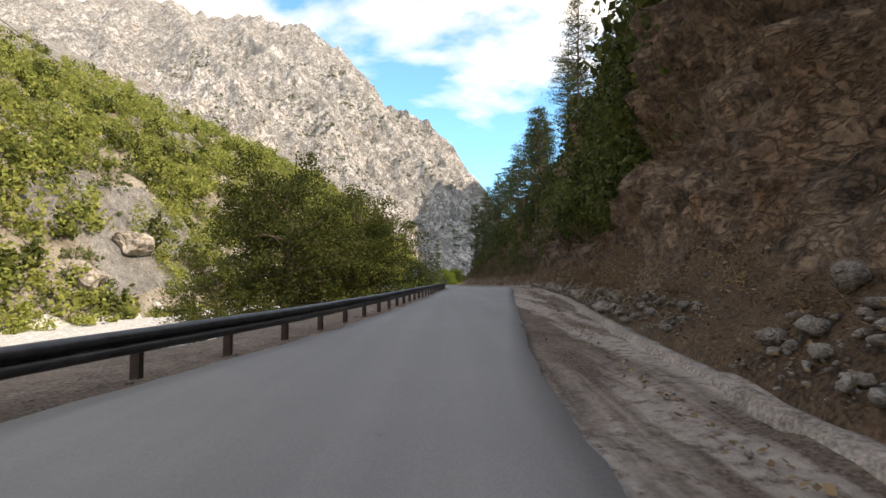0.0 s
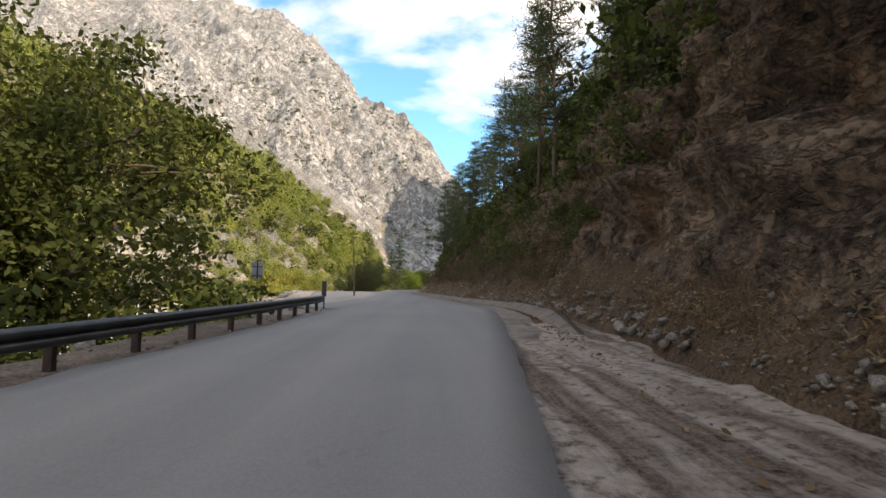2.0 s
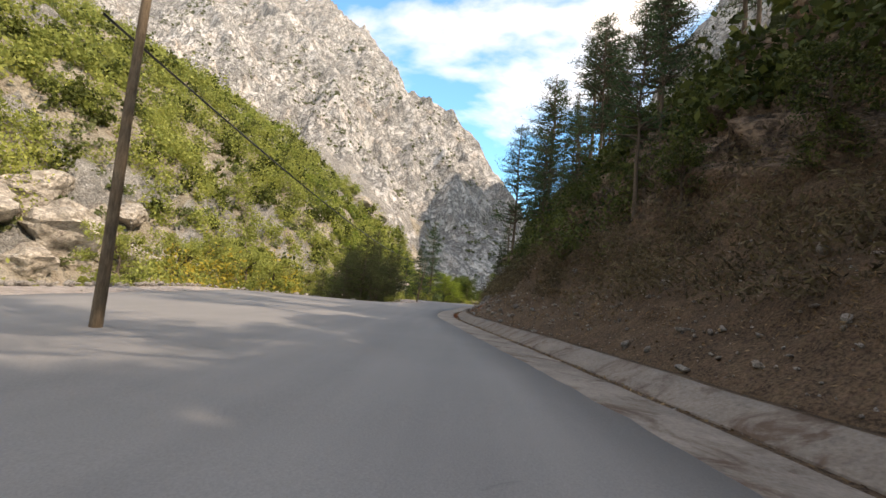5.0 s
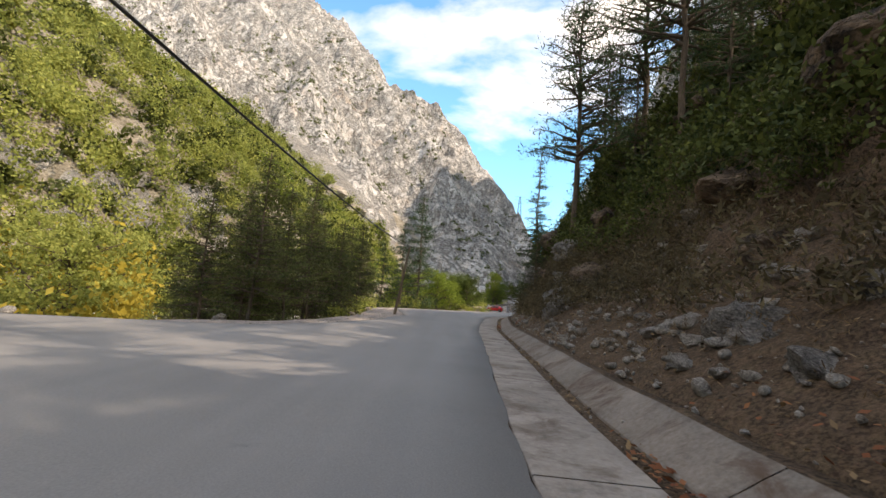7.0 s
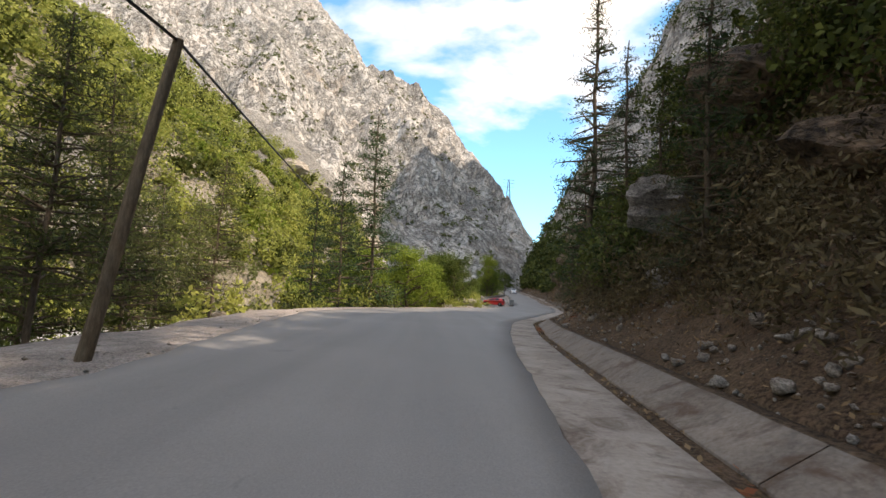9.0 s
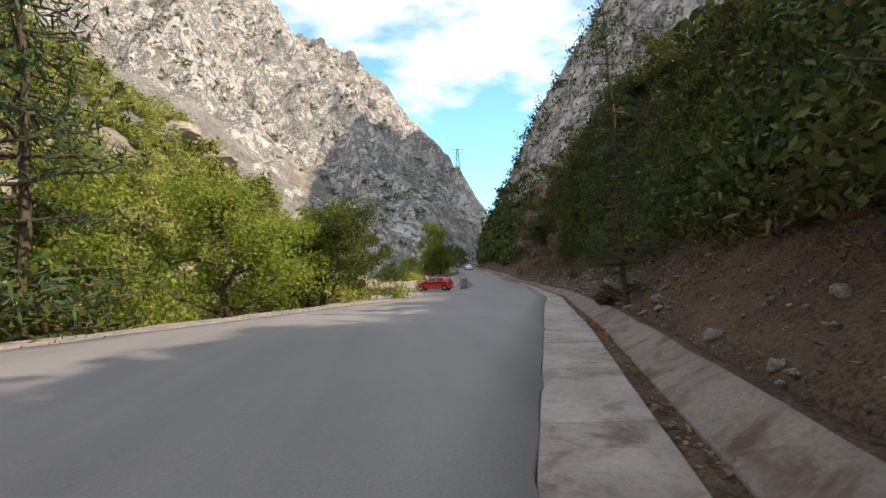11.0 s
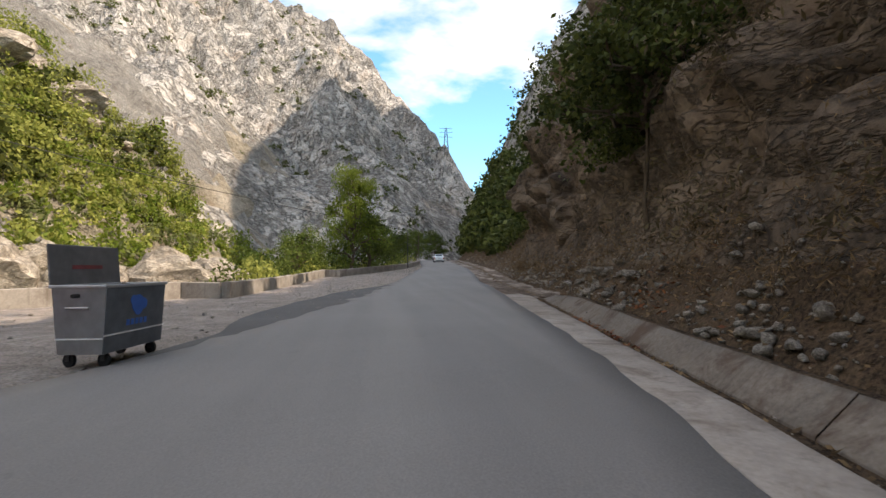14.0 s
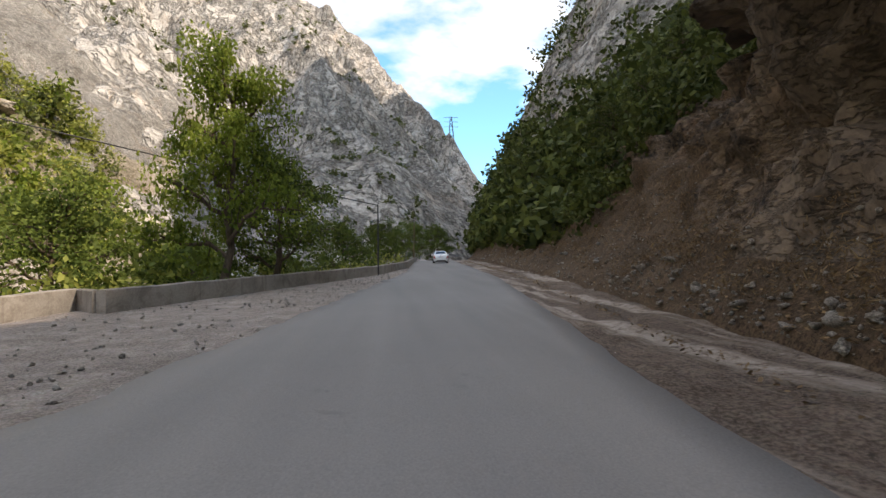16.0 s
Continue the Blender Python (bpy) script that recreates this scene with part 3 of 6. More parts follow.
for i, y in enumerate(sy[:-1]):
    c = float(steepness(y))
    for j, h in enumerate(sh[:-1]):
        lim = 1.1 + 5.5 * (1 - c) + 1.6 * fbm(y * 0.12, h * 0.3, 5, 3)
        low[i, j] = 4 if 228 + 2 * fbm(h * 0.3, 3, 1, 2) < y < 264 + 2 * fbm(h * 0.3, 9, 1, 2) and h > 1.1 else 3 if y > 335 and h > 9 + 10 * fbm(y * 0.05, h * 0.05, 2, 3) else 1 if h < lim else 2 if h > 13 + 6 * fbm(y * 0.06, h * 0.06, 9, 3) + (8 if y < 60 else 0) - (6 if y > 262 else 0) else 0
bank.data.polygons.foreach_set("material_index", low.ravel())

# road, gutter and drain as strips
ry = axis((-60, 0, 1.0), (0, 300, 0.4), (300, 420, 1.2))


def strip(name, offsets, mat, wob=0.0, y0=-60, y1=420, shade=True):
    """offsets(y): list of (x, z above the road) across; one row every station."""
    v, n = [], 0
    ys = [y for y in ry if y0 <= y <= y1]
    for y in ys:
        row = offsets(y)
        n = len(row)
        for x, z in row:
            v.append((x, y, float(road_z(y)) + z))
    return link_mesh(name, v, grid_faces(len(ys), n)[:, ::-1], mat, shade=shade)


def road_row(y):
    a = float(left_x(y)) + (0.18 + 0.16 * (y > 225)) * fbm(y * 0.6, 0, 0, 4)
    b = float(right_x(y)) + 0.07 * fbm(y * 0.9, 5, 0, 3)
    out = [(a - 0.03, -0.12), (a, -0.012)]
    for k in range(1, 12):
        t = k / 12
        x = a + (b - a) * t
        out.append((x, 0.012 * fbm(x * 0.3, y * 0.3, 0, 2)))
    return out + [(b, 0.0), (b + 0.02, -0.10)]


tagged(strip("road", road_row, M_ASPHALT), "narrow grey asphalt road without markings, worn edges", "road", kind="structure")


def early(y):
    """1 on the first, older stretch of the drain, 0 after it."""
    return max(0.0, min(1.0, (62 - y) / 10))


def gutter_row(y):
    b, f = float(right_x(y)), float(foot_x(y))
    w = max(0.9, f - b)
    k = early(y)
    g = b - 0.01 + 0.06 * w * k
    e = 0.02 * fbm(y * 0.7, 9, 0, 3) + 0.05 * k * fbm(y * 0.5, 3, 7, 3)
    r = (0.55 - 0.27 * k) * max(0.3, min(1, (247.2 - y) / 2.5))
    return [(g, -0.14), (g + 0.02, -0.05 + e - 0.12 * k), (g + r * w, -0.075 + e - 0.1 * k), (g + (r + 0.03) * w, -0.2)]


def drain_row(y):
    b, f = float(right_x(y)), float(foot_x(y))
    w = max(0.9, f - b)
    k = early(y)
    e = 0.03 * fbm(y * 0.5, 19, 0, 3)
    end = max(0.0, min(1.0, (y - 240) / 7))
    hgt = -0.12 * end + 0.22 * (1 - k) * (1 - end) + -0.16 * k
    return [(b + (0.66 - 0.17 * k) * w, -0.2), (b + (0.69 - 0.17 * k) * w, -0.1 - 0.1 * k), (b + (0.98 - 0.3 * k) * w, hgt + e), (b + (1.1 - 0.38 * k) * w, hgt + e + 0.01), (b + (1.12 - 0.38 * k) * w, -0.2)]


def litter_row(y):
    b, f = float(right_x(y)), float(foot_x(y))
    w = max(0.9, f - b)
    return [(b + (0.5 + 0.05 * k) * w, -0.11 + 0.02 * fbm(y * 1.3, k * 0.7, 0, 3)) for k in range(5)]


def slabs(parent, row, y0, y1, step, lift, inner):
    """Cast slabs with open joints, laid on the strip row; inner picks the two cross points between which they lie."""
    y = y0
    while y < y1:
        ys = np.linspace(y + 0.006, min(y1, y + step) - 0.006, 7)
        v = []
        for yy in ys:
            r = row(yy)
            (xa, za), (xb, zb) = r[inner[0]], r[inner[1]]
            zr = float(road_z(yy))
            tilt = lift + 0.012 * fbm(y * 3.1, 1, 0, 2)
            v.append((xa, yy, zr + za - 0.06))
            for t in (0.0, 0.015, 0.35, 0.7, 0.985, 1.0):
                edge = 0.01 if t in (0.0, 1.0) else 0.0
                v.append((xa + (xb - xa) * t, yy, zr + za + (zb - za) * t + tilt - edge + 0.006 * fbm(xa * 2 + t * 3, yy * 2, 0, 2)))
            v.append((xb, yy, zr + zb - 0.06))
        part_ob = link_mesh("slab", v, grid_faces(7, 8)[:, ::-1], M_DRAIN if lift < 0.03 else M_OLD_CONCRETE if y < 112 else M_CONCRETE if y < 186 else M_DUSTY, parent)
        y += step


gutter = tagged(strip("gutter", gutter_row, M_DIRT, y0=50, y1=246), "dusty concrete gutter slabs along the road edge", "gutter", kind="structure")
slabs(gutter, gutter_row, 54, 245.6, 5.0, 0.03, (1, 2))
drain = tagged(strip("drain_slope", drain_row, M_DIRT, y0=50, y1=244), "sloping concrete drain side below the bank", "drain", kind="structure")
slabs(drain, drain_row, 54, 243.6, 4.4, 0.028, (1, 2))
tagged(strip("drain_litter", litter_row, M_DIRT, y0=56, y1=250), "dirt and leaf litter lying in the roadside drain", "dirt", kind="structure")


def verge_row(y):
    b, f = float(right_x(y)), float(foot_x(y))
    w = max(0.9, f - b)
    out = []
    for k in range(9):
        t = k / 8
        x = b - 0.05 + (w * 1.15 + 0.05) * t
        out.append((x, -0.09 + 0.28 * max(0, t - 0.45) + 0.09 * fbm(x * 0.8, y * 0.8, 2, 4) * (1 if 0 < k else 0)))
    return out


def track_row(y, at, wide, rise, seed):
    """A worn band of pale dust on the verge, its edges wandering."""
    b, f = float(right_x(y)), float(foot_x(y))
    w = max(0.9, f - b)
    c = b + at * w + 0.06 * fbm(y * 0.15, seed, 0, 3)
    hw = wide * (0.9 + 0.3 * fbm(y * 0.35, seed, 4, 3)) * min(1, max(0.05, (61 - y) / 4))
    base = -0.09 + 0.28 * max(0, at - 0.45)
    return [(c - hw, base - 0.09), (c - 0.55 * hw, base + rise * 0.6 + 0.03 * fbm(y * 1.3, seed, 1, 3)), (c, base + rise), (c + 0.55 * hw, base + rise * 0.7 + 0.03 * fbm(y * 1.3, seed, 2, 3)), (c + hw, base - 0.09)]


tagged(strip("old_kerb", lambda y: track_row(y, 0.98, 0.2, 0.06, 8), M_DUST, y0=-20, y1=44), "buried remains of a pale concrete kerb in the verge", "kerb", kind="structure")
tagged(strip("verge_south", verge_row, M_TRACK, y0=-60, y1=60), "rutted brown dirt verge below the cliff", "verge", kind="structure")
tagged(strip("verge_north", verge_row, M_TRACK, y0=243.8, y1=420), "rutted brown dirt verge with stones", "verge", kind="structure")


def patch_row(y):
    a = float(left_x(y))
    t = max(0, min(1, (y - 234) / 7)) * max(0, min(1, (256 - y) / 8))
    w = 0.15 + 1.5 * t
    n1 = 0.18 * fbm(y * 0.4, 31, 0, 3)
    return [(a - w + n1, -0.03), (a - w * 0.5, -0.024), (a + 0.15, -0.02)]


tagged(strip("road_edge_patch", patch_row, M_OLD_ASPHALT, y0=233, y1=256), "darker old asphalt strip beside the road", "asphalt", kind="structure")


def box_wall(name, pts, height, thick, mat, cap=0.0):
    """A wall that follows the points (x, y), standing on the shoulder, with a chipped top."""
    bm = bmesh.new()
    run = []
    for (x0, y0), (x1, y1) in zip(pts[:-1], pts[1:]):
        n = max(1, int(math.hypot(x1 - x0, y1 - y0) / 1.0))
        run += [(x0 + (x1 - x0) * k / n, y0 + (y1 - y0) * k / n) for k in range(n)]
    run.append(pts[-1])
    rings = []
    for i, (x, y) in enumerate(run):
        a, b = run[max(0, i - 1)], run[min(len(run) - 1, i + 1)]
        d = Vector((b[0] - a[0], b[1] - a[1]))
        d.normalize()
        nx, ny = -d.y * thick / 2, d.x * thick / 2
        zr = float(road_z(y)) - 0.06
        t = height + 0.035 * fbm(x * 0.8, y * 0.8, 3, 3)
        c = 0.03
        sec = [(1, -0.6), (1, t - c), (1 - c / thick * 2, t), (-1 + c / thick * 2, t), (-1, t - c), (-1, -0.6)]
        rings.append([bm.verts.new((x + nx * s, y + ny * s, zr + h)) for s, h in sec])
    for r0, r1 in zip(rings[:-1], rings[1:]):
        for k in range(6):
            bm.faces.new((r0[k], r1[k], r1[(k + 1) % 6], r0[(k + 1) % 6]))
    bm.faces.new(rings[0])
    bm.faces.new(rings[-1][::-1])
    bmesh.ops.recalc_face_normals(bm, faces=bm.faces)
    me = bpy.data.meshes.new(name)
    bm.to_mesh(me)
    bm.free()
    me.materials.append(mat)
    return new(name, me)


WALLS = [[(11.25, 223.8), (8.6, 227.2), (4.5, 235.5)], [(4.5, 235.8), (7.4, 239.0), (14.0, 246.8)], [(16.0, 246.0), (16.3, 256), (17.0, 268.6)], [(18.3, 267.6), (21.4, 276.5), (25.0, 287), (27.4, 301), (29.2, 322), (30.3, 335)]]
for pts in WALLS:
    tagged(box_wall("parapet_wall", pts, 0.62, 0.3, M_PARAPET), "low weathered grey concrete parapet above the river", "wall", kind="structure")
tagged(box_wall("parapet_wall", [(14.15, 246.9), (15.85, 246.05)], 0.60, 0.28, M_PARAPET), "short return of the grey concrete parapet", "wall", kind="structure")
tagged(box_wall("parapet_wall", [(17.1, 268.8), (18.15, 267.75)], 0.60, 0.28, M_PARAPET), "short return of the grey concrete parapet", "wall", kind="structure")

# ---- plants: trunks from tapered tubes, crowns from single leaves ----
def part(name, verts, faces, mat, parent, label="", shade=False):
    ob = link_mesh(name, verts, faces, mat, parent, shade)
    return tagged(ob, label) if label else ob


def leaves_at(centres, size, rng, aspect=0.6, droop=0.0):
    """Four corners of one leaf for every centre, turned at random."""
    n = len(centres)
    u = rng.normal(size=(n, 3))
    u[:, 2] = u[:, 2] * (1 - droop) - droop * 0.6
    u /= np.linalg.norm(u, axis=1, keepdims=True)
    w = rng.normal(size=(n, 3))
    v = np.cross(u, w)
    v /= np.linalg.norm(v, axis=1, keepdims=True) + 1e-9
    s = (size * rng.uniform(0.6, 1.35, n))[:, None]
    u, v = u * s, v * s * aspect
    q = np.stack([centres - u, centres - v * 0.9, centres + u, centres + v], 1)
    return q.reshape(-1, 3)


def quads(n):
    return np.arange(n * 4, dtype=np.int32).reshape(-1, 4)


def tube(pts, radii, seg=7):
    """Vertices and faces of a tapered tube along the points."""
    v, f = [], []
    for i, p in enumerate(pts):
        a, b = Vector(pts[max(0, i - 1)]), Vector(pts[min(len(pts) - 1, i + 1)])
        d = (b - a).normalized()
        s = d.orthogonal().normalized()
        t = d.cross(s)
        for k in range(seg):
            g = 2 * math.pi * k / seg
            r = radii[i] * (1 + 0.12 * math.sin(3 * g + i))
            v.append(Vector(p) + s * (r * math.cos(g)) + t * (r * math.sin(g)))
    for i in range(len(pts) - 1):
        for k in range(seg):
            f.append((i * seg + k, i * seg + (k + 1) % seg, (i + 1) * seg + (k + 1) % seg, (i + 1) * seg + k))
    return [tuple(p) for p in v], f


def merge(pieces):
    v, f = [], []
    for pv, pf in pieces:
        o = len(v)
        v += pv
        f += [tuple(i + o for i in q) for q in pf]
    return v, f


def bent(a, b, rng, n=4, wob=0.12):
    a, b = Vector(a), Vector(b)
    d = (b - a).length
    return [tuple(a.lerp(b, k / n) + Vector(rng.normal(size=3)) * wob * d * (0.35 if 0 < k < n else 0)) for k in range(n + 1)]


def broadleaf(height, radius, seed, leaf, mat, n_leaves, name="broadleaf_tree", bole=0.3, squash=0.8, girth=0.026):
    """A spreading tree: trunk, limbs, and clumps of leaves round the limb ends."""
    rng = np.random.default_rng(seed)
    top = (rng.normal() * 0.05 * height, rng.normal() * 0.05 * height, height * 0.8)
    pieces = [tube(bent((0, 0, -0.4), top, rng, 7, 0.05), np.linspace(girth * height, 0.22 * girth * height, 8), 8)]
    clumps = []
    limbs = 9 + int(radius)
    for k in range(limbs):
        t = bole + (0.78 - bole) * k / limbs
        g = k * 2.4 + rng.normal() * 0.3
        out = radius * (1.0 - 0.55 * max(0, (t - bole) / (0.8 - bole)) ** 1.6) * rng.uniform(0.7, 1.05)
        base = Vector(top) * (t / 0.8)
        tip = base + Vector((math.cos(g) * out, math.sin(g) * out, height * rng.uniform(0.06, 0.2)))
        pts = bent(base, tip, rng, 4, 0.12)
        pieces.append(tube(pts, np.linspace(0.012 * height, 0.0035 * height, 5), 5))
        for m in range(5):
            p0 = Vector(pts[1 + m % 3])
            p1 = p0.lerp(tip, 0.5) + Vector(np.clip(rng.normal(size=3), -1.5, 1.5) * np.array([0.28, 0.28, 0.16]) * radius)
            p1.z = max(p1.z, 0.6 * bole * height)
            pieces.append(tube(bent(p0, p1, rng, 3, 0.12), np.linspace(0.005 * height, 0.0018 * height, 4), 4))
            clumps.append(p1)
        clumps.append(tip)
    clumps += [Vector(top) + Vector(rng.normal(size=3) * np.array([0.25, 0.25, 0.12]) * radius) for _ in range(8)]
    c = np.array([tuple(p) for p in clumps])
    pick = rng.integers(0, len(c), n_leaves)
    weight = rng.uniform(0.5, 1.5, len(c))
    spread = np.clip(rng.normal(size=(n_leaves, 3)), -1.7, 1.7) * (0.128 * radius * weight[pick])[:, None] * np.array([1, 1, squash * 0.75])
    pos = c[pick] + spread
    root = new(name)
    v, f = merge(pieces)
    part("trunk", v, f, M_BARK, root, shade=True)
    part("crown", leaves_at(pos, leaf, rng), quads(n_leaves), mat, root)
    return root


def conifer(height, radius, seed, n_whorls, n_leaves, mat, name="pine_tree", clear=0.35, tuft=0.22, top_round=0.0, upsweep=0.12):
    """A pine or cedar: straight trunk, whorls of branches, needle tufts along their outer halves."""
    rng = np.random.default_rng(seed)
    lean = rng.normal(size=2) * 0.025 * height
    top = Vector((lean[0], lean[1], height))
    pieces = [tube(bent((0, 0, -0.5), top, rng, 8, 0.015), np.linspace(0.0105 * height, 0.0025 * height, 9), 7)]
    tips = []
    for k in range(n_whorls):
        t = clear + (0.985 - clear) * (k + rng.uniform(-0.3, 0.3)) / n_whorls
        t = min(0.99, max(clear * 0.9, t))
        w = (1 - t) / (1 - clear)
        reach = radius * (w ** (0.75 - 0.4 * top_round)) * rng.uniform(0.65, 1.1) + 0.12
        for m in range(int(rng.integers(3, 6))):
            g = rng.uniform(0, 2 * math.pi)
            r = reach * rng.uniform(0.6, 1.05)
            base = Vector((0, 0, -0.5)).lerp(top, t)
            tip = base + Vector((math.cos(g) * r, math.sin(g) * r, r * (upsweep + rng.normal() * 0.12)))
            pts = bent(base, tip, rng, 3, 0.07)
            pieces.append(tube(pts, np.linspace(0.0042 * height * (0.4 + w), 0.0012 * height, 4), 4))
            for s in np.linspace(0.3, 1.0, 6):
                tips.append((base.lerp(tip, s), s * r))
    c = np.array([tuple(p) for p, _ in tips])
    w = np.array([0.25 + r for _, r in tips])
    pick = rng.choice(len(c), n_leaves, p=w / w.sum())
    pos = c[pick] + np.clip(rng.normal(size=(n_leaves, 3)), -1.8, 1.8) * np.array([1, 1, 0.45]) * tuft * (0.5 + 0.5 * w[pick] / w.max())[:, None] * 1.5
    root = new(name)
    v, f = merge(pieces)
    part("trunk", v, f, M_BARK, root, shade=True)
    part("crown", leaves_at(pos, tuft * 0.52, rng, 0.17), quads(n_leaves), mat, root)
    return root


def shrub_points(seed, n, lumps=7):
    """Leaf places of a bush of unit radius, in lumps, open below."""
    rng = np.random.default_rng(seed)
    c = rng.normal(size=(lumps, 3)) * np.array([0.5, 0.5, 0.22]) + np.array([0, 0, 0.55])
    pick = rng.integers(0, lumps, n)
    p = c[pick] + np.clip(rng.normal(size=(n, 3)), -1.8, 1.8) * np.array([0.27, 0.27, 0.24])
    p[:, 2] = np.abs(p[:, 2])
    return p


def shrubs(name, places, n, leaf, mat, seed, flat=1.0, aspect=0.6):
    """One object of many bushes: places are rows of x, y, z, radius."""
    rng = np.random.default_rng(seed)
    kinds = [shrub_points(seed * 7 + k, n) for k in range(5)]
    out = []
    for i, (x, y, z, r) in enumerate(places):
        p = kinds[i % 5] * np.array([r, r, r * flat * rng.uniform(0.8, 1.3)])
        g = rng.uniform(0, 2 * math.pi)
        q = np.stack([p[:, 0] * math.cos(g) - p[:, 1] * math.sin(g), p[:, 0] * math.sin(g) + p[:, 1] * math.cos(g), p[:, 2]], 1)
        out.append(leaves_at(q + np.array([x, y, z]), leaf * (0.7 + 0.3 * min(2.0, r)), rng, aspect))
    v = np.concatenate(out)
    return link_mesh(name, v, quads(len(v) // 4), mat)


def bank_at(y, h):
    x, yy, z = bank_point(y, h)
    r = bank_rough(x, yy, z, h)
    return x - r * 0.85, yy + 0.2 * r, z + 0.35 * r


def bank_near(x, y):
    """The place on the bank above the plan point (x, y)."""
    best = min((abs(bank_point(y, h)[0] - x), h) for h in np.arange(0.3, 30, 0.3))
    px, py, pz = bank_at(y, best[1])
    return px, py, pz


def plant(tree, x, y, z, scale=1.0, turn=0.0, lean=0.0):
    return copy_thing(tree, pose(x, y, z, lean, 0, turn) @ Matrix.Scale(scale, 4))


prng = np.random.default_rng(5)

# broad dark trees on the river side behind the guard rail
big_oak = broadleaf(15.5, 6.8, 11, 0.115, M_LEAF_OAK, 27000, bole=0.16)
tagged(big_oak, "large spreading tree with dense dark green leaves behind the guard rail", "tree", "trees behind the guard rail")
OAKS = [(-7.9, 63, 1.15, 0), (-11.8, 53.5, 0.98, 130), (-16, 47, 0.55, 70), (-15, 60, 1.05, 200), (-8.6, 57.5, 0.75, 290)]
for i, (x, y, s, g) in enumerate(OAKS):
    m = pose(x, y, valley_z(x, y), 0, 0, g) @ Matrix.Scale(s, 4)
    if i == 0:
        big_oak.matrix_basis = m
    else:
        copy_thing(big_oak, m)

# young conifers along the edge of the lay-by
cedar = conifer(9.0, 2.3, 21, 30, 4800, M_CEDAR, "conifer_tree", clear=0.26, tuft=0.24, upsweep=0.05)
tagged(cedar, "young dark green conifer with a thin bare trunk below", "tree", "conifers beside the lay-by")
CEDARS = [(-5.3, 147, 0.66), (-7.0, 151, 0.7), (-4.6, 154, 0.68), (-6.2, 158.5, 1.0), (-9.0, 149, 0.6), (-4.0, 167, 0.7), (-5.4, 171.5, 0.8), (-7.4, 176, 0.8),
          (-6.2, 181, 0.75), (-10, 165, 0.95), (-9.5, 160, 0.95), (-8.5, 169, 0.85), (-6.6, 164, 0.85), (-8, 156, 0.85), (-11.5, 152, 0.6),
          (-9, 173, 0.9), (-4.7, 150, 0.62), (-6.8, 145.5, 0.6), (-3.9, 157.5, 0.6), (-12.6, 158, 0.7), (-4.4, 160.5, 0.6), (-6.4, 149, 0.7), (-8.2, 153.5, 0.8), (-10.2, 156, 0.85), (-9.8, 182.5, 0.85), (-8.4, 184.5, 0.75), (-12, 184, 0.9)]
for i, (x, y, s) in enumerate(CEDARS):
    m = pose(x, y, valley_z(x, y), 0, 0, i * 77) @ Matrix.Scale(s * 1.4, 4)
    if i == 0:
        cedar.matrix_basis = m
    else:
        copy_thing(cedar, m)

thin_pine = conifer(11.0, 2.2, 31, 26, 5200, M_NEEDLE, "pine_tree", clear=0.1, tuft=0.26, upsweep=0.0)
tagged(thin_pine, "tall sparse conifer with drooping side branches at the road edge", "tree", "thin conifers at the bend")
for i, (x, y, s) in enumerate([(-2.9, 198, 1.34), (-0.6, 201, 1.3), (-6.5, 203, 1.0)]):
    m = pose(x, y, valley_z(x, y), 0, 0, i * 77) @ Matrix.Scale(s, 4)
    if i == 0:
        thin_pine.matrix_basis = m
    else:
        copy_thing(thin_pine, m)

lime = broadleaf(9.0, 3.6, 41, 0.1, M_LEAF_LIME, 14000, bole=0.15, squash=1.0)
tagged(lime, "bright yellow-green leafy tree on the river bank", "tree", "bright trees on the river bank")
LIMES = [(-1.8, 204, 1.0), (2.4, 210.5, 1.05), (4.6, 217.5, 0.85), (-5, 209, 0.9), (15.0, 281, 0.75)]
for i, (x, y, s) in enumerate(LIMES):
    m = pose(x, y, valley_z(x, y), 0, 0, i * 111) @ Matrix.Scale(s, 4)
    if i == 0:
        lime.matrix_basis = m
    else:
        copy_thing(lime, m)

copy_thing(lime, pose(18.9, 275.3, valley_z(18.9, 275.3), 0, 0, 200) @ Matrix.Diagonal((0.8, 0.8, 1.22, 1)))

plane_tree = broadleaf(8.5, 3.4, 45, 0.1, M_LEAF_PLANE, 11000, bole=0.12, squash=1.0)
tagged(plane_tree, "dark green leafy tree standing behind the parapet", "tree", "dark trees on the river bank")
PLANES = [(6.0, 219.5, 1.0), (1.5, 221, 1.1), (20.5, 277.5, 0.8), (14.5, 272, 0.8), (11, 293, 1.1), (16.5, 297, 1.0), (21, 305, 1.0), (24.5, 318, 0.9), (27, 332, 0.8), (30.5, 348, 1.0), (36, 356, 1.0), (8.2, 217.6, 0.8), (5.6, 224.5, 0.9), (-16, 178, 1.0)]
for i, (x, y, s) in enumerate(PLANES):
    m = pose(x, y, valley_z(x, y), 0, 0, i * 93) @ Matrix.Scale(s, 4)
    if i == 0:
        plane_tree.matrix_basis = m
    else:
        copy_thing(plane_tree, m)

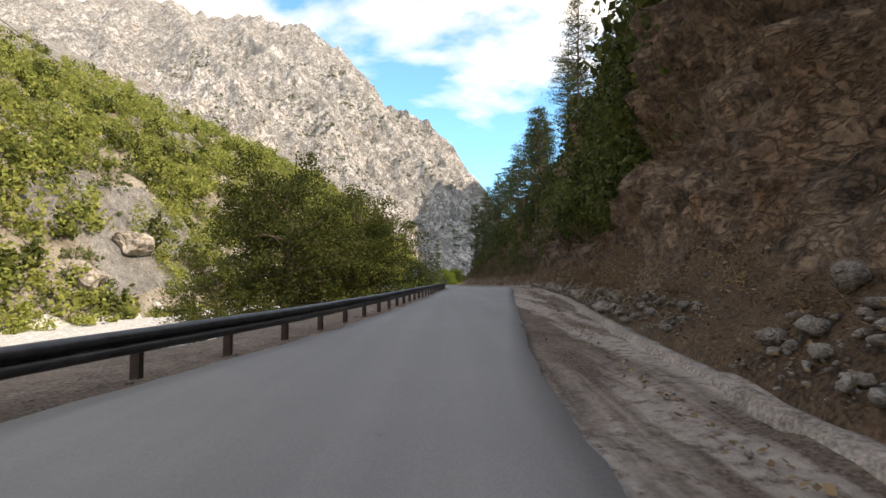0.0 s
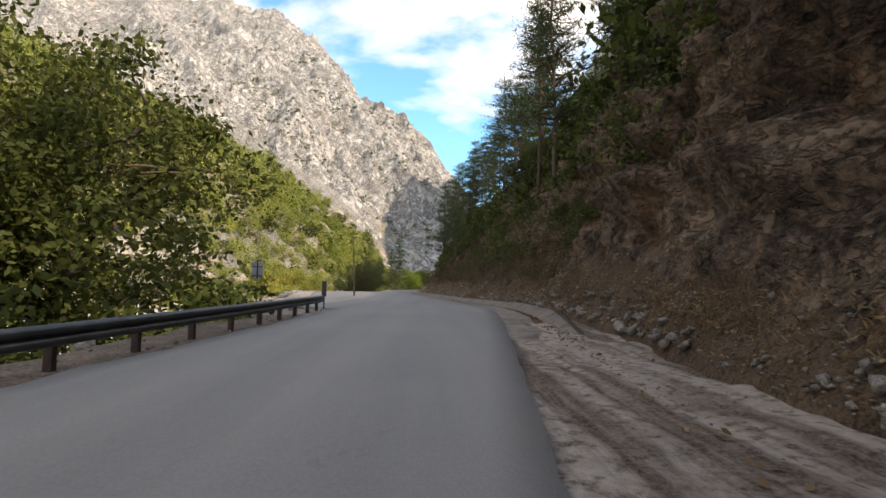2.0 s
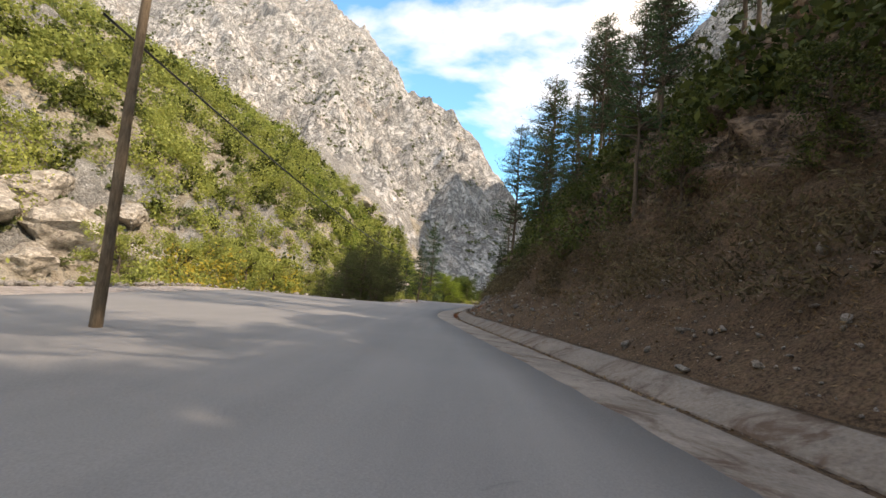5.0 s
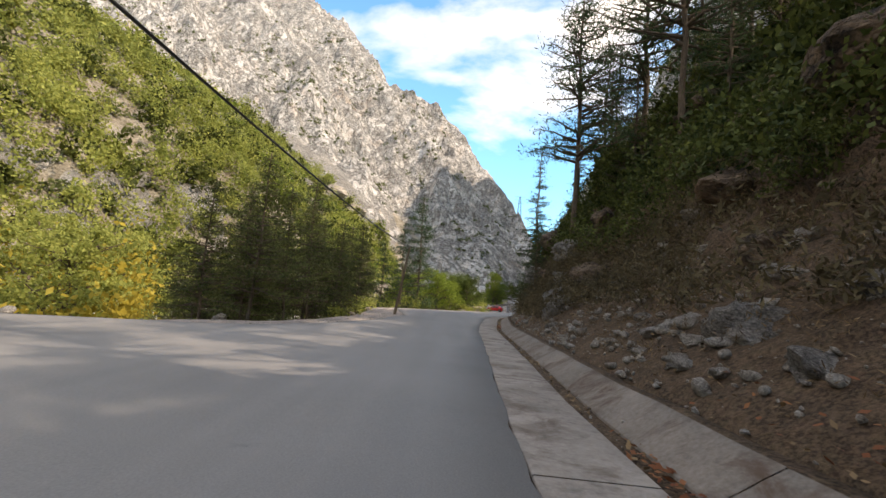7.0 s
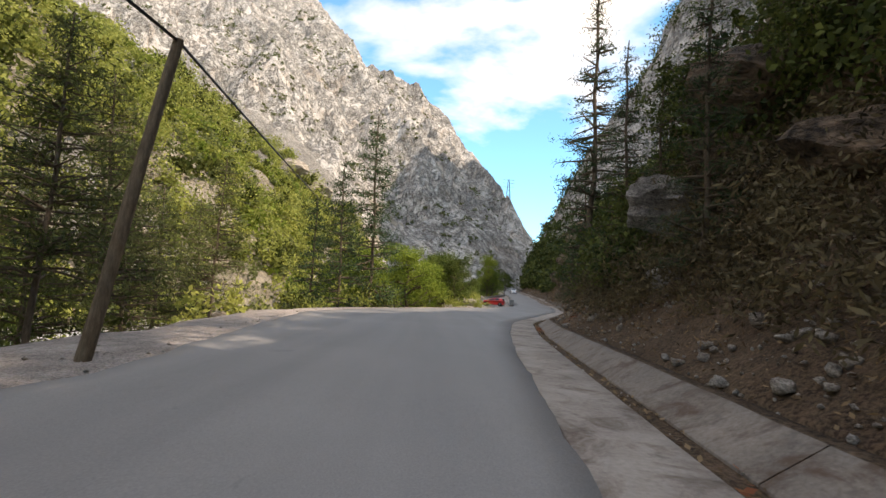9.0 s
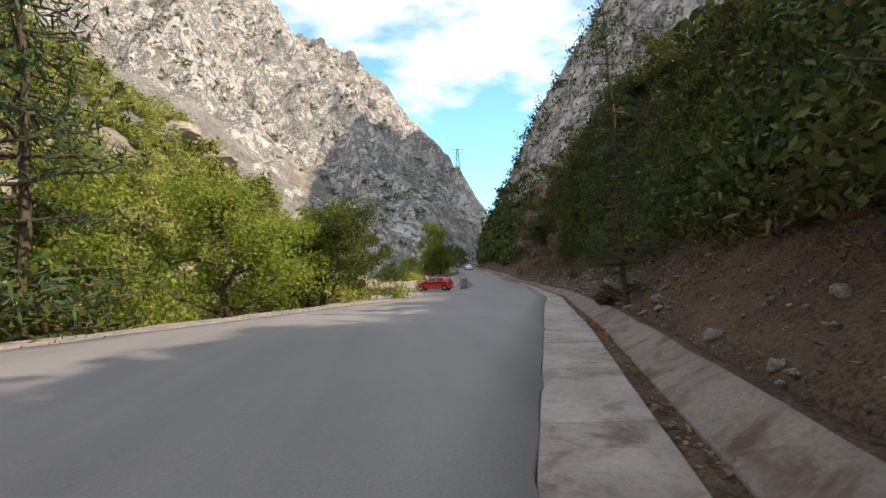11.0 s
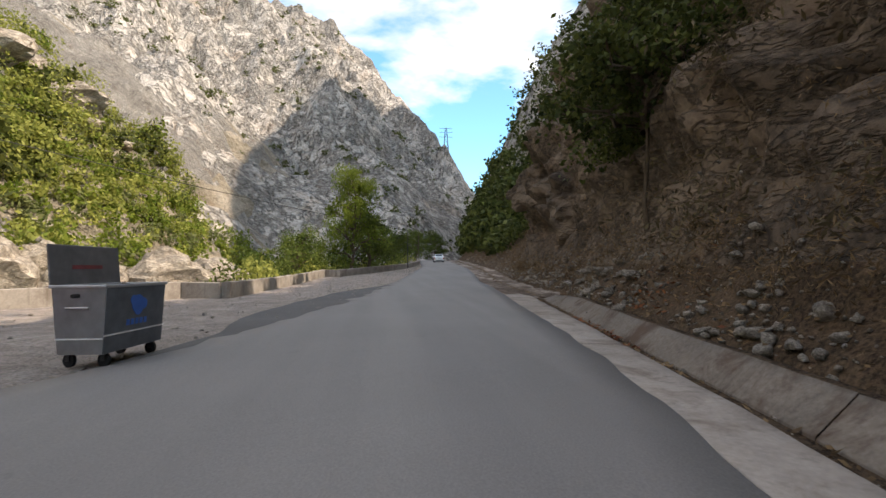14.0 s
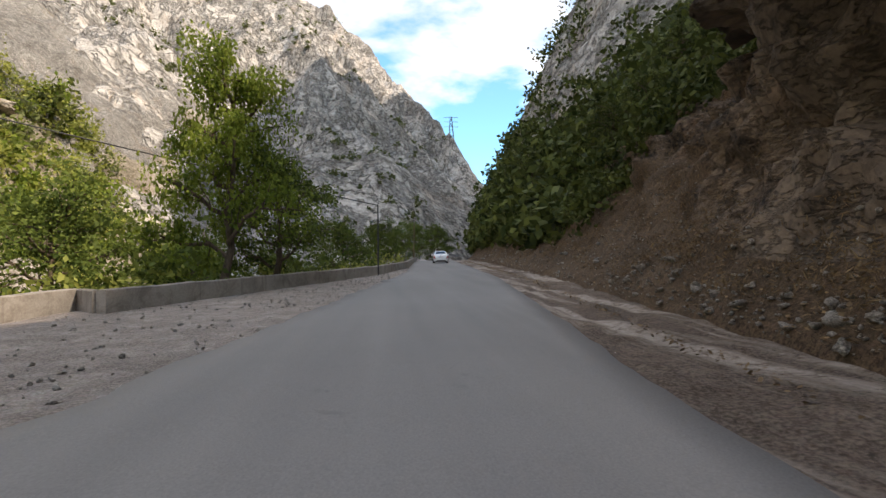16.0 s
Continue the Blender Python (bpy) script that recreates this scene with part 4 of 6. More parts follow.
river_tree = broadleaf(9.0, 3.3, 49, 0.11, M_LEAF_HILL, 9000, bole=0.12, squash=1.0)
tagged(river_tree, "pale yellow-green leafy tree beside the river bed", "tree", "pale trees by the river")
for i, (x, y, k) in enumerate([(-17, 151, 1.0), (-22, 157, 1.15), (-27, 150, 1.2), (-31, 161, 1.3), (-25, 167, 1.2), (-36, 153, 1.3), (-33, 172, 1.3), (-19, 172, 1.0)]):
    m = pose(x, y, valley_z(x, y), 0, 0, i * 101) @ Matrix.Scale(k, 4)
    if i == 0:
        river_tree.matrix_basis = m
    else:
        copy_thing(river_tree, m)

# pines on the right bank
tall_pine = conifer(18.0, 3.6, 51, 26, 6000, M_NEEDLE, "pine_tree", clear=0.36, tuft=0.33, top_round=0.8, upsweep=0.2)
tagged(tall_pine, "tall pine with bare trunk and open crown on the bank", "tree", "pines on the bank")
PINES = [(12.4, 160, 1.15), (24, 133, 1.0), (26, 128, 0.9), (27.5, 138, 1.0), (14.5, 150, 0.95), (16, 159, 1.0), (18, 146, 0.9), (20, 153, 0.95), (14.5, 164, 0.75), (21, 140, 0.9),
         (23, 161, 0.9), (21, 80, 0.9), (17, 84, 1.0), (18.5, 91, 0.95), (15.5, 95, 0.8), (24, 76, 0.85), (17.5, 110, 0.9), (10.5, 127, 0.42), (14.8, 120, 0.5), 
         (13, 131, 0.45), (17, 126, 0.6), (20, 117, 0.7), (12.2, 113, 0.4), (22, 104, 0.9), (16.5, 138, 0.8), (24, 132, 0.9), (15.8, 60, 0.7), (14.6, 50, 0.6)]
for i, (x, y, s) in enumerate(PINES):
    px, py, pz = bank_near(x, y)
    m = pose(px, py, pz - 0.2, 0, 0, i * 59) @ Matrix.Scale(s, 4)
    if i == 0:
        tall_pine.matrix_basis = m
    else:
        copy_thing(tall_pine, m)

fir = conifer(19.0, 3.1, 38, 34, 6200, M_NEEDLE, "fir_tree", clear=0.07, tuft=0.27, upsweep=0.05)
tagged(fir, "tall slender conifer with layered branches rising from the bank", "tree")
fir.matrix_basis = pose(*bank_near(13.4, 182.8), 0, 0, 40) @ Matrix.Scale(1.0, 4)
for x, y, s in [(11.0, 167, 0.42), (12.6, 175, 0.5), (14.6, 187, 0.5), (12.0, 171.5, 0.36), (17.5, 199, 0.5), (14.6, 158, 0.6), (16, 163.5, 0.66), (17, 168.5, 0.6), (15.2, 171, 0.5), (18.5, 157, 0.75), (20.5, 165, 0.8), (17.5, 151, 0.7), (21, 147, 0.75), (15.5, 148, 0.55), (23, 155, 0.85)]:
    copy_thing(fir, pose(*bank_near(x, y), 0, 0, x * 90) @ Matrix.Scale(s, 4))

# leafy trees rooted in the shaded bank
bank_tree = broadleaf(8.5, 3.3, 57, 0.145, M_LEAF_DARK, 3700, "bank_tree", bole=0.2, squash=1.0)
tagged(bank_tree, "dark green leafy tree rooted in the shaded bank", "tree", "trees on the shaded bank")
BANK_TREES = []
for y in list(np.arange(66, 150, 7.0)) + list(np.arange(176, 246, 4.0)) + list(np.arange(262, 345, 5.0)):
    for _ in range(2):
        if y < 150:
            BANK_TREES.append((y + prng.normal() * 2, float(prng.uniform(3.0, 8.0)), float(prng.uniform(0.4, 0.65))))
        else:
            BANK_TREES.append((y + prng.normal() * 2, float(prng.uniform(2.6 if 178 < y < 214 else 6.0, 17)), float(prng.uniform(0.75, 1.25))))
for y in np.arange(150, 176, 3.2):
    BANK_TREES.append((y, float(prng.uniform(8, 15)), float(prng.uniform(0.8, 1.15))))
BANK_TREES = [b for b in BANK_TREES if not 247 < b[0] < 268]
# unseen trees added high behind the bank's outline to keep sun off the road
for y in np.arange(50, 104, 3.6):
    BANK_TREES.append((float(y), float(prng.uniform(12, 17.5)), float(prng.uniform(0.95, 1.25))))
for y in np.arange(54, 94, 3.8):
    BANK_TREES.append((float(y), float(prng.uniform(19, 25)), float(prng.uniform(1.1, 1.4))))
for y in np.arange(100, 122, 2.6):
    BANK_TREES.append((float(y), float(prng.uniform(14, 22)), float(prng.uniform(1.05, 1.35))))
BANK_TREES += [(118, 9, 0.7), (124, 10, 0.8), (129, 9, 0.8), (134, 10, 0.8), (139, 11, 0.9), (161, 5.5, 0.8), (164, 6.5, 0.85), (167, 6, 0.8), (158, 7, 0.9), (170, 5, 0.75), (241.0, 3.8, 0.8), (243.8, 4.5, 0.9)]
for i, (y, h, s) in enumerate(BANK_TREES):
    px, py, pz = bank_at(y, h)
    m = pose(px + 0.3, py, pz - 0.2, 0, 0, i * 71) @ Matrix.Scale(s, 4)
    if i == 0:
        bank_tree.matrix_basis = m
    else:
        copy_thing(bank_tree, m)

verge_tree = broadleaf(7.5, 2.6, 83, 0.1, M_LEAF_DARK, 5200, "roadside_tree", bole=0.55, squash=1.0, girth=0.013)
tagged(verge_tree, "slender dark tree with bare trunk below the bank", "tree")
verge_tree.matrix_basis = pose(28.9, 239.0, float(road_z(239.0)) + 0.5, 0, 0, 30)

# scrub: cover of the hillside, the bank and the mountain ledges
def hill_places(count, lo, hi, seed_z, keep):
    out = []
    while len(out) < count:
        y = prng.uniform(10, 345)
        x = float(hill_x(y)) - abs(prng.normal()) * 80 + 2
        if x < -240 or (x > -24 and y > 250) or (y < 120 and prng.random() < 0.3) or (prng.random() < (0.5 if float(hill_x(y)) - x > 16 else 0.8) * crag(x, y)):
            continue
        if fbm(x * 0.03, y * 0.03, 40, 3) + 0.25 * fbm(x * 0.12, y * 0.12, 41, 2) < keep - 0.25 * min(1, (float(hill_x(y)) - x) / 60):
            continue
        out.append((x, y, valley_z(x, y) - 0.2, prng.uniform(lo, hi)))
    return out


hill_green = hill_places(1900, 1.7, 4.2, 1, -0.3)
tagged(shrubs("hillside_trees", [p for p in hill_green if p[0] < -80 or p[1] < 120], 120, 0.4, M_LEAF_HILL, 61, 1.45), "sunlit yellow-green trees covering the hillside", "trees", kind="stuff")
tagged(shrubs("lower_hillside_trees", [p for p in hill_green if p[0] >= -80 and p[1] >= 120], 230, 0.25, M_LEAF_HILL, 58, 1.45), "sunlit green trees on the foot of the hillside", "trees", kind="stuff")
tagged(shrubs("hillside_dark_trees", hill_places(480, 1.6, 3.4, 2, -0.3), 100, 0.47, M_LEAF_OAK, 60, 1.7), "darker green trees between the bright ones", "trees", kind="stuff")
tagged(shrubs("hillside_scrub", hill_places(2200, 0.7, 1.9, 3, -0.6), 50, 0.34, M_LEAF_OLIVE, 62, 1.1), "grey-green shrubs between the rocks on the hillside", "scrub", kind="stuff")
near_hill = []
while len(near_hill) < 1150:
    y = prng.uniform(250, 345)
    x = float(hill_x(y)) - abs(prng.normal()) * 40 + 4
    if fbm(x * 0.09, y * 0.09, 47, 3) < -0.22:
        continue
    near_hill.append((x, y, valley_z(x, y) - 0.2, prng.uniform(0.9, 2.9)))
tagged(shrubs("slope_bushes", near_hill[:380], 130, 0.28, M_LEAF_HILL, 53, 1.1), "bright green bushes on the slope across the river", "bushes", kind="stuff")
tagged(shrubs("slope_shrubs", near_hill[380:640], 130, 0.28, M_LEAF_OLIVE, 54, 1.0), "rounded grey-green shrubs on the slope across the river", "bushes", kind="stuff")
tagged(shrubs("slope_leafy_bushes", near_hill[640:1150], 130, 0.28, M_LEAF_LIME, 55, 1.1), "yellow-green leafy bushes on the slope across the river", "bushes", kind="stuff")

ledge = []
while len(ledge) < 1400:
    x, y = prng.uniform(-300, 60), prng.uniform(300, 690)
    z = mountain_z(x, y)
    if z < 4 or fbm(x * 0.018, y * 0.018, 70, 4) < 0.12:
        continue
    ledge.append((x, y, z - 0.3, prng.uniform(0.8, 2.4)))
tagged(shrubs("ledge_shrubs", ledge, 42, 0.42, M_LEAF_OLIVE, 63, 0.9), "sparse shrubs on the ledges of the rock face", "shrub", kind="stuff")

edge_bushes = [(float(hill_x(y)) + prng.normal() * 2.5 + 1.0, y) for y in np.arange(20, 345, 2.2) if not (138 < y < 200 and prng.random() < 0.6)]
tagged(shrubs("far_bank_bushes", [(x, y, valley_z(x, y) - 0.1, prng.uniform(0.7, 2.0)) for x, y in edge_bushes], 200, 0.22, M_LEAF_HILL, 59, 1.1), "bushes along the far edge of the river bed", "bushes", kind="stuff")
river = []
for _ in range(420):
    y = prng.uniform(40, 335)
    x = float(platform_x(y)) - 1.0 - abs(prng.normal()) * 6
    z = valley_z(x, y)
    if (68 < y < 118 and x > float(platform_x(y)) - 3) or (136 < y < 176 and prng.random() < 0.93):
        continue
    river.append((x, y, z - 0.1, prng.uniform(0.5, 1.7)))
tagged(shrubs("riverside_shrubs", river[:260], 200, 0.125, M_LEAF_HILL, 64, 1.1), "low green shrubs along the river bank", "shrub", kind="stuff")
tagged(shrubs("riverside_bushes", river[260:], 200, 0.125, M_LEAF_OAK, 65, 1.2), "darker bushes along the river bank", "shrub", kind="stuff")
yellow = [(-14, 150, 1.7), (-16.5, 148, 2.1), (-19, 153, 2.8), (-17, 157, 2.4), (-22, 149, 2.9), (-12.3, 140, 1.2), (-24, 156, 3.2), (-27, 163, 3.2), (-21, 162, 2.6), (-30, 155, 3.0), (-25, 146, 2.6)]
tagged(shrubs("autumn_shrubs", [(x, y, valley_z(x, y), r * 1.2) for x, y, r in yellow], 420, 0.17, M_LEAF_YELLOW, 66, 2.0), "autumn yellow shrubs below the lay-by", "shrub", kind="stuff")
shade_side = [(17.2, 273, 1.5), (15.5, 276, 1.9), (13.5, 270, 1.7), (18.4, 279, 1.5), (20.5, 283, 1.4), (16.5, 284, 2.0), (12, 277, 2.2), (22, 290, 1.5), (14.0, 264, 1.4), (13.2, 259, 1.3), (24, 297, 1.4)]
roadside = [(11.4, 219.4, 0.9), (10.6, 218.4, 1.0), (9.2, 217.2, 0.9), (7.6, 214.6, 0.8)]
tagged(shrubs("roadside_shrubs", [(x, y, valley_z(x, y) - 0.1, r) for x, y, r in roadside], 420, 0.09, M_LEAF_HILL, 78, 1.2), "low green shrubs at the road edge before the parapet", "shrub", kind="stuff")
tagged(shrubs("parapet_shrubs", [(x, y, max(valley_z(x, y), -7.0) - 0.2, r * 1.2) for x, y, r in shade_side], 420, 0.12, M_LEAF_PLANE, 76, 1.8), "dense green shrubs growing up behind the parapet", "shrub", kind="stuff")

green_cover = curve([(0, 0.12), (19, 0.3), (23, 1.0), (39, 1.0), (43, 0.35), (53, 0.3), (58, 0.9), (62, 0.9), (90, 0.85), (120, 0.85), (150, 0.8), (164, 0.75), (174, 0.65), (186, 0.85), (212, 1.0), (226, 0.9), (238, 1.0), (246, 1.0), (249.5, 0.2), (265, 0.2), (271, 1.0), (440, 1.0)])
green_from = curve([(0, 9), (19, 6), (23, 4.2), (39, 4.0), (43, 7.5), (53, 7.5), (58, 3.6), (62, 3.6), (78, 2.6), (114, 2.8), (140, 4.2), (155, 5), (164, 5.5), (174, 4.8), (182, 2.2), (196, 1.8), (208, 2.4), (216, 2.8), (228, 2.9), (231.5, 5.6), (236.5, 5.6), (240, 3.3), (246, 3.4), (250, 7), (264, 7), (270, 2.2), (280, 1.6), (440, 2)])
cliff_green, dry = [], []
for k in range(8200):
    y = prng.uniform(-15, 430)
    h = float(green_from(y)) + (abs(prng.normal()) * 11 if k % 3 else prng.uniform(5, 110))
    if prng.uniform() > float(green_cover(y)) or fbm(y * 0.08, h * 0.1, 80, 3) < -0.25:
        continue
    x, yy, z = bank_at(y, h)
    cliff_green.append((x + 0.2, yy, z - 0.2, prng.uniform(0.7, 1.7) * (1 + max(0, h - 15) / 40) * (1.5 if y > 300 else 1)))
for k in range(1900):
    y, h = prng.uniform(23.5, 42), 3.6 + abs(prng.normal()) * 2.6
    if k >= 420:
        y, h = (prng.uniform(206, 230), 2.7 + abs(prng.normal()) * 3.4) if k % 2 else (prng.uniform(171, 206), 1.9 + abs(prng.normal()) * 3.2)
    if k >= 1500:
        y, h = prng.uniform(126, 171), 4.8 + abs(prng.normal()) * 4.5
    x, yy, z = bank_at(y, h)
    cliff_green.append((x - 0.1, yy, z - 0.3, prng.uniform(0.6, 1.25)))
near = [p for p in cliff_green if p[1] < 270 and p[2] < 4.5]
middle = [p for p in cliff_green if p[1] < 285 and p[2] < 14 and not (p[1] < 270 and p[2] < 4.5)]
used = set(near) | set(middle)
rest = [p for p in cliff_green if p not in used]
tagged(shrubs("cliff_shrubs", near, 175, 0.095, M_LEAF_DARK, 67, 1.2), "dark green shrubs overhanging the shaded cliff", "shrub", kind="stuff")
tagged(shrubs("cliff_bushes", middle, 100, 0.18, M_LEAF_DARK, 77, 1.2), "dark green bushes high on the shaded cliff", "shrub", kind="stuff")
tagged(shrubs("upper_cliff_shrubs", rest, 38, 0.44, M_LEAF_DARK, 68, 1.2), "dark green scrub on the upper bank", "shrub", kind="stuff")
for _ in range(1900):
    y = prng.uniform(0, 330)
    c = float(steepness(y))
    h = 0.5 + abs(prng.normal()) * (0.35 + 4.3 * (1 - c))
    x, yy, z = bank_at(y, h)
    dry.append((x, yy, z - 0.08, prng.uniform(0.25, 0.75)))
thicket = []
for _ in range(1400):
    y = prng.uniform(68, 182) if prng.random() < 0.8 else prng.uniform(182, 236)
    x, yy, z = bank_at(y, 1.4 + abs(prng.normal()) * 3.2)
    thicket.append((x, yy, z - 0.1, prng.uniform(0.5, 1.25)))
for _ in range(380):
    x, yy, z = bank_at(prng.uniform(147, 177), 0.8 + abs(prng.normal()) * 2.6)
    thicket.append((x, yy, z - 0.1, prng.uniform(0.5, 1.1)))
tagged(shrubs("brown_thicket", thicket, 130, 0.08, M_THICKET, 73, 0.9, 0.3), "brown and olive withered bushes on the shaded bank", "scrub", kind="stuff")
tagged(shrubs("dry_scrub", dry, 75, 0.065, M_DRY, 69, 0.9, 0.16), "dry brown twiggy scrub on the bank", "scrub", kind="stuff")

# ---- guard rail, poles, sign, stones ----
def bm_part(name, bm, mat, parent=None, label="", smooth_faces=False):
    bmesh.ops.recalc_face_normals(bm, faces=bm.faces)
    if smooth_faces:
        for f in bm.faces:
            f.smooth = True
    me = bpy.data.meshes.new(name)
    bm.to_mesh(me)
    bm.free()
    me.materials.append(mat)
    ob = new(name, me)
    if parent:
        ob.parent = parent
    if label:
        ob["label"] = label
    return ob


def box_bm(sx, sy, sz, at=(0, 0, 0), bevel=0.0, turn=None, bm=None):
    bm = bm or bmesh.new()
    made = bmesh.ops.create_cube(bm, size=1.0)["verts"]
    m = Matrix.Translation(at) @ (turn or Matrix.Identity(4)) @ Matrix.Diagonal((sx, sy, sz, 1))
    bmesh.ops.transform(bm, matrix=m, verts=made)
    if bevel:
        edges = list({e for v in made for e in v.link_edges})
        bmesh.ops.bevel(bm, geom=edges, offset=bevel, segments=2, affect="EDGES", profile=0.5)
    return bm


def cyl_bm(r, depth, at=(0, 0, 0), turn=None, seg=16, r2=None, bm=None):
    bm = bm or bmesh.new()
    made = bmesh.ops.create_cone(bm, cap_ends=True, segments=seg, radius1=r, radius2=r if r2 is None else r2, depth=depth)["verts"]
    bmesh.ops.transform(bm, matrix=Matrix.Translation(at) @ (turn or Matrix.Identity(4)), verts=made)
    return bm


rail_x = lambda y: float(left_x(y)) - 0.28


def guard_rail():
    root = tagged(new("guard_rail"), "dark tarnished steel guard rail on brown posts beside the road", "guard rail")
    prof = [(0.0, 0.66), (0.05, 0.64), (0.085, 0.60), (0.085, 0.56), (0.03, 0.52), (0.0, 0.505), (0.03, 0.49), (0.085, 0.45), (0.085, 0.41), (0.05, 0.37), (0.0, 0.35)]
    v, f = [], []
    ys = list(np.arange(-24, 66.6, 0.8)) + [66.6]
    n = len(prof) * 2
    for y in ys:
        x, z = rail_x(y), float(road_z(y)) - 0.05
        for o, h in prof:
            v.append((x + o, y, z + h))
        for o, h in prof[::-1]:
            v.append((x + o - 0.012, y, z + h))
    for i in range(len(ys) - 1):
        for k in range(n):
            f.append((i * n + k, i * n + (k + 1) % n, (i + 1) * n + (k + 1) % n, (i + 1) * n + k))
    part("beam", v, f, M_RAIL, root, "dark corrugated steel beam")
    first = None
    for y in np.arange(-23.0, 66.4, 1.84):
        x, z = rail_x(y) - 0.07, float(road_z(y)) - 0.05
        if first is None:
            bm = box_bm(0.02, 0.10, 1.1, (0, 0, 0.05))
            box_bm(0.11, 0.012, 1.1, (-0.055, 0.044, 0.05), bm=bm)
            box_bm(0.11, 0.012, 1.1, (-0.055, -0.044, 0.05), bm=bm)
            first = bm_part("post", bm, M_POST, root)
            post = first
        else:
            post = new("post", first.data)
            post.parent = root
        post.location = (x, y, z)
    return root


guard_rail()


def marker_post():
    x, y = rail_x(66.6) + 0.02, 66.95
    z = float(road_z(y)) - 0.05
    root = tagged(new("marker_post"), "narrow dark marker board on a steel post at the rail end", "road marker")
    root.location = (x, y, z)
    bm_part("post", cyl_bm(0.035, 1.5, (0, 0.03, 0.55), seg=12), M_RAIL, root)
    bm_part("board", box_bm(0.22, 0.02, 0.72, (0, 0, 0.96), 0.006), plain_material("dark board paint", (0.07, 0.07, 0.075), 0.6, 0, 0.4, 0.3), root)


marker_post()


def road_sign():
    root = tagged(new("road_sign"), "grey metal back of a road sign on a thin post", "road sign")
    x, y = -1.6, 68.2
    root.location = (x, y, valley_z(x, y))
    root.rotation_euler = (0, 0, radians(28))
    h = float(road_z(y)) - valley_z(x, y)
    bm_part("post", cyl_bm(0.03, 2.4 + h, (0, 0, 1.1 + h / 2), seg=12), M_RAIL, root)
    bm_part("panel", box_bm(0.56, 0.012, 0.9, (0, 0.045, 1.75 + h), 0.004), plain_material("dull aluminium", (0.5, 0.51, 0.52), 0.55, 0.2, 0.5, 0.15), root, "dull grey rectangular panel")
    bm_part("bracket", box_bm(0.5, 0.025, 0.04, (0, 0.025, 1.95 + h)), M_RAIL, root)
    bm_part("bracket", box_bm(0.5, 0.025, 0.04, (0, 0.025, 1.5 + h)), M_RAIL, root)


road_sign()


def utility_pole(x, y, height, lean, radius=0.12, metal=False, arm=True, label="weathered leaning wooden utility pole beside the road"):
    z = valley_z(x, y)
    root = tagged(new("utility_pole"), label, "utility pole")
    root.location = (x, y, z)
    v, f = tube([(lean[0] * t, lean[1] * t, -0.5 + (height + 0.5) * t) for t in np.linspace(0, 1, 9)], np.linspace(radius, radius * 0.72, 9), 12)
    part("shaft", v, f, M_RAIL if metal else M_WOOD, root, shade=True)
    top = Vector((lean[0], lean[1], height))
    if not metal:
        bm_part("cap", cyl_bm(radius * 0.74, 0.03, top + Vector((0, 0, 0.01)), seg=12), M_WOOD, root)
    if arm:
        bm_part("crossarm", box_bm(0.7, 0.07, 0.08, top + Vector((0, 0.1, -0.25))), M_WOOD, root)
        for s in (-0.28, 0.28):
            bm_part("insulator", cyl_bm(0.035, 0.1, top + Vector((s, 0.1, -0.16)), seg=8), plain_material("brown porcelain", (0.12, 0.06, 0.03), 0.25), root)
    return Vector((x, y, z)) + top


P1 = utility_pole(-1.4, 102.4, 7.5, (-0.35, 0.4), 0.11)
P3 = utility_pole(-0.4, 163.4, 5.35, (0.75, 0.5), 0.115, arm=False)
P2 = utility_pole(25.0, 286.5, 4.6, (0.05, 0.0), 0.055, metal=True, arm=False, label="thin grey steel pole standing beside the parapet")
utility_pole(29.6, 330, 6.0, (0.2, 0.0), 0.09, arm=False, label="distant thin wooden pole at the roadside")


def cable(a, b, sag, label):
    v, f = tube([tuple(Vector(a).lerp(Vector(b), t) - Vector((0, 0, 4 * sag * t * (1 - t)))) for t in np.linspace(0, 1, 40)], [0.03] * 40, 5)
    tagged(link_mesh("cable", v, f, plain_material("black cable sheath", (0.02, 0.02, 0.02), 0.6)), label, "cable")


cable(P3, P1 + Vector((-1.05, 0.3, -0.9)), 1.05, "black overhead cable sagging between two wooden utility poles")
cable(P1, (-33.9, 45.3, 19.5), 4.5, "black overhead cable strung from the pole across the valley")
cable(P3, (-24, 345, 24), 2.6, "black overhead cable strung from the leaning pole up the valley")
cable(P2, (-40, 226, 14), 1.5, "thin black overhead cable hung above the river")


def stone_mesh(name, seed, sub, rough, mat, flat=0.7):
    rng = np.random.default_rng(seed)
    bm = bmesh.new()
    bmesh.ops.create_icosphere(bm, subdivisions=sub, radius=1.0)
    o = rng.uniform(0, 50, 3)
    cuts = [(Vector(rng.normal(size=3)).normalized(), rng.uniform(0.42, 0.8)) for _ in range(13)]
    for v in bm.verts:
        p = v.co.copy()
        for n, d in cuts:
            e = p.dot(n) - d
            if e > 0:
                p -= n * e * 0.9
        r = 1 + rough * fbm(p.x * 1.3 + o[0], p.y * 1.3 + o[1], p.z * 1.3 + o[2], 4) + 0.35 * rough * fbm(p.x * 5 + o[0], p.y * 5, p.z * 5, 3)
        v.co = Vector((p.x * r, p.y * r * 0.85, p.z * r * flat))
    me = bpy.data.meshes.new(name)
    bm.to_mesh(me)
    bm.free()
    me.materials.append(mat)
    return me


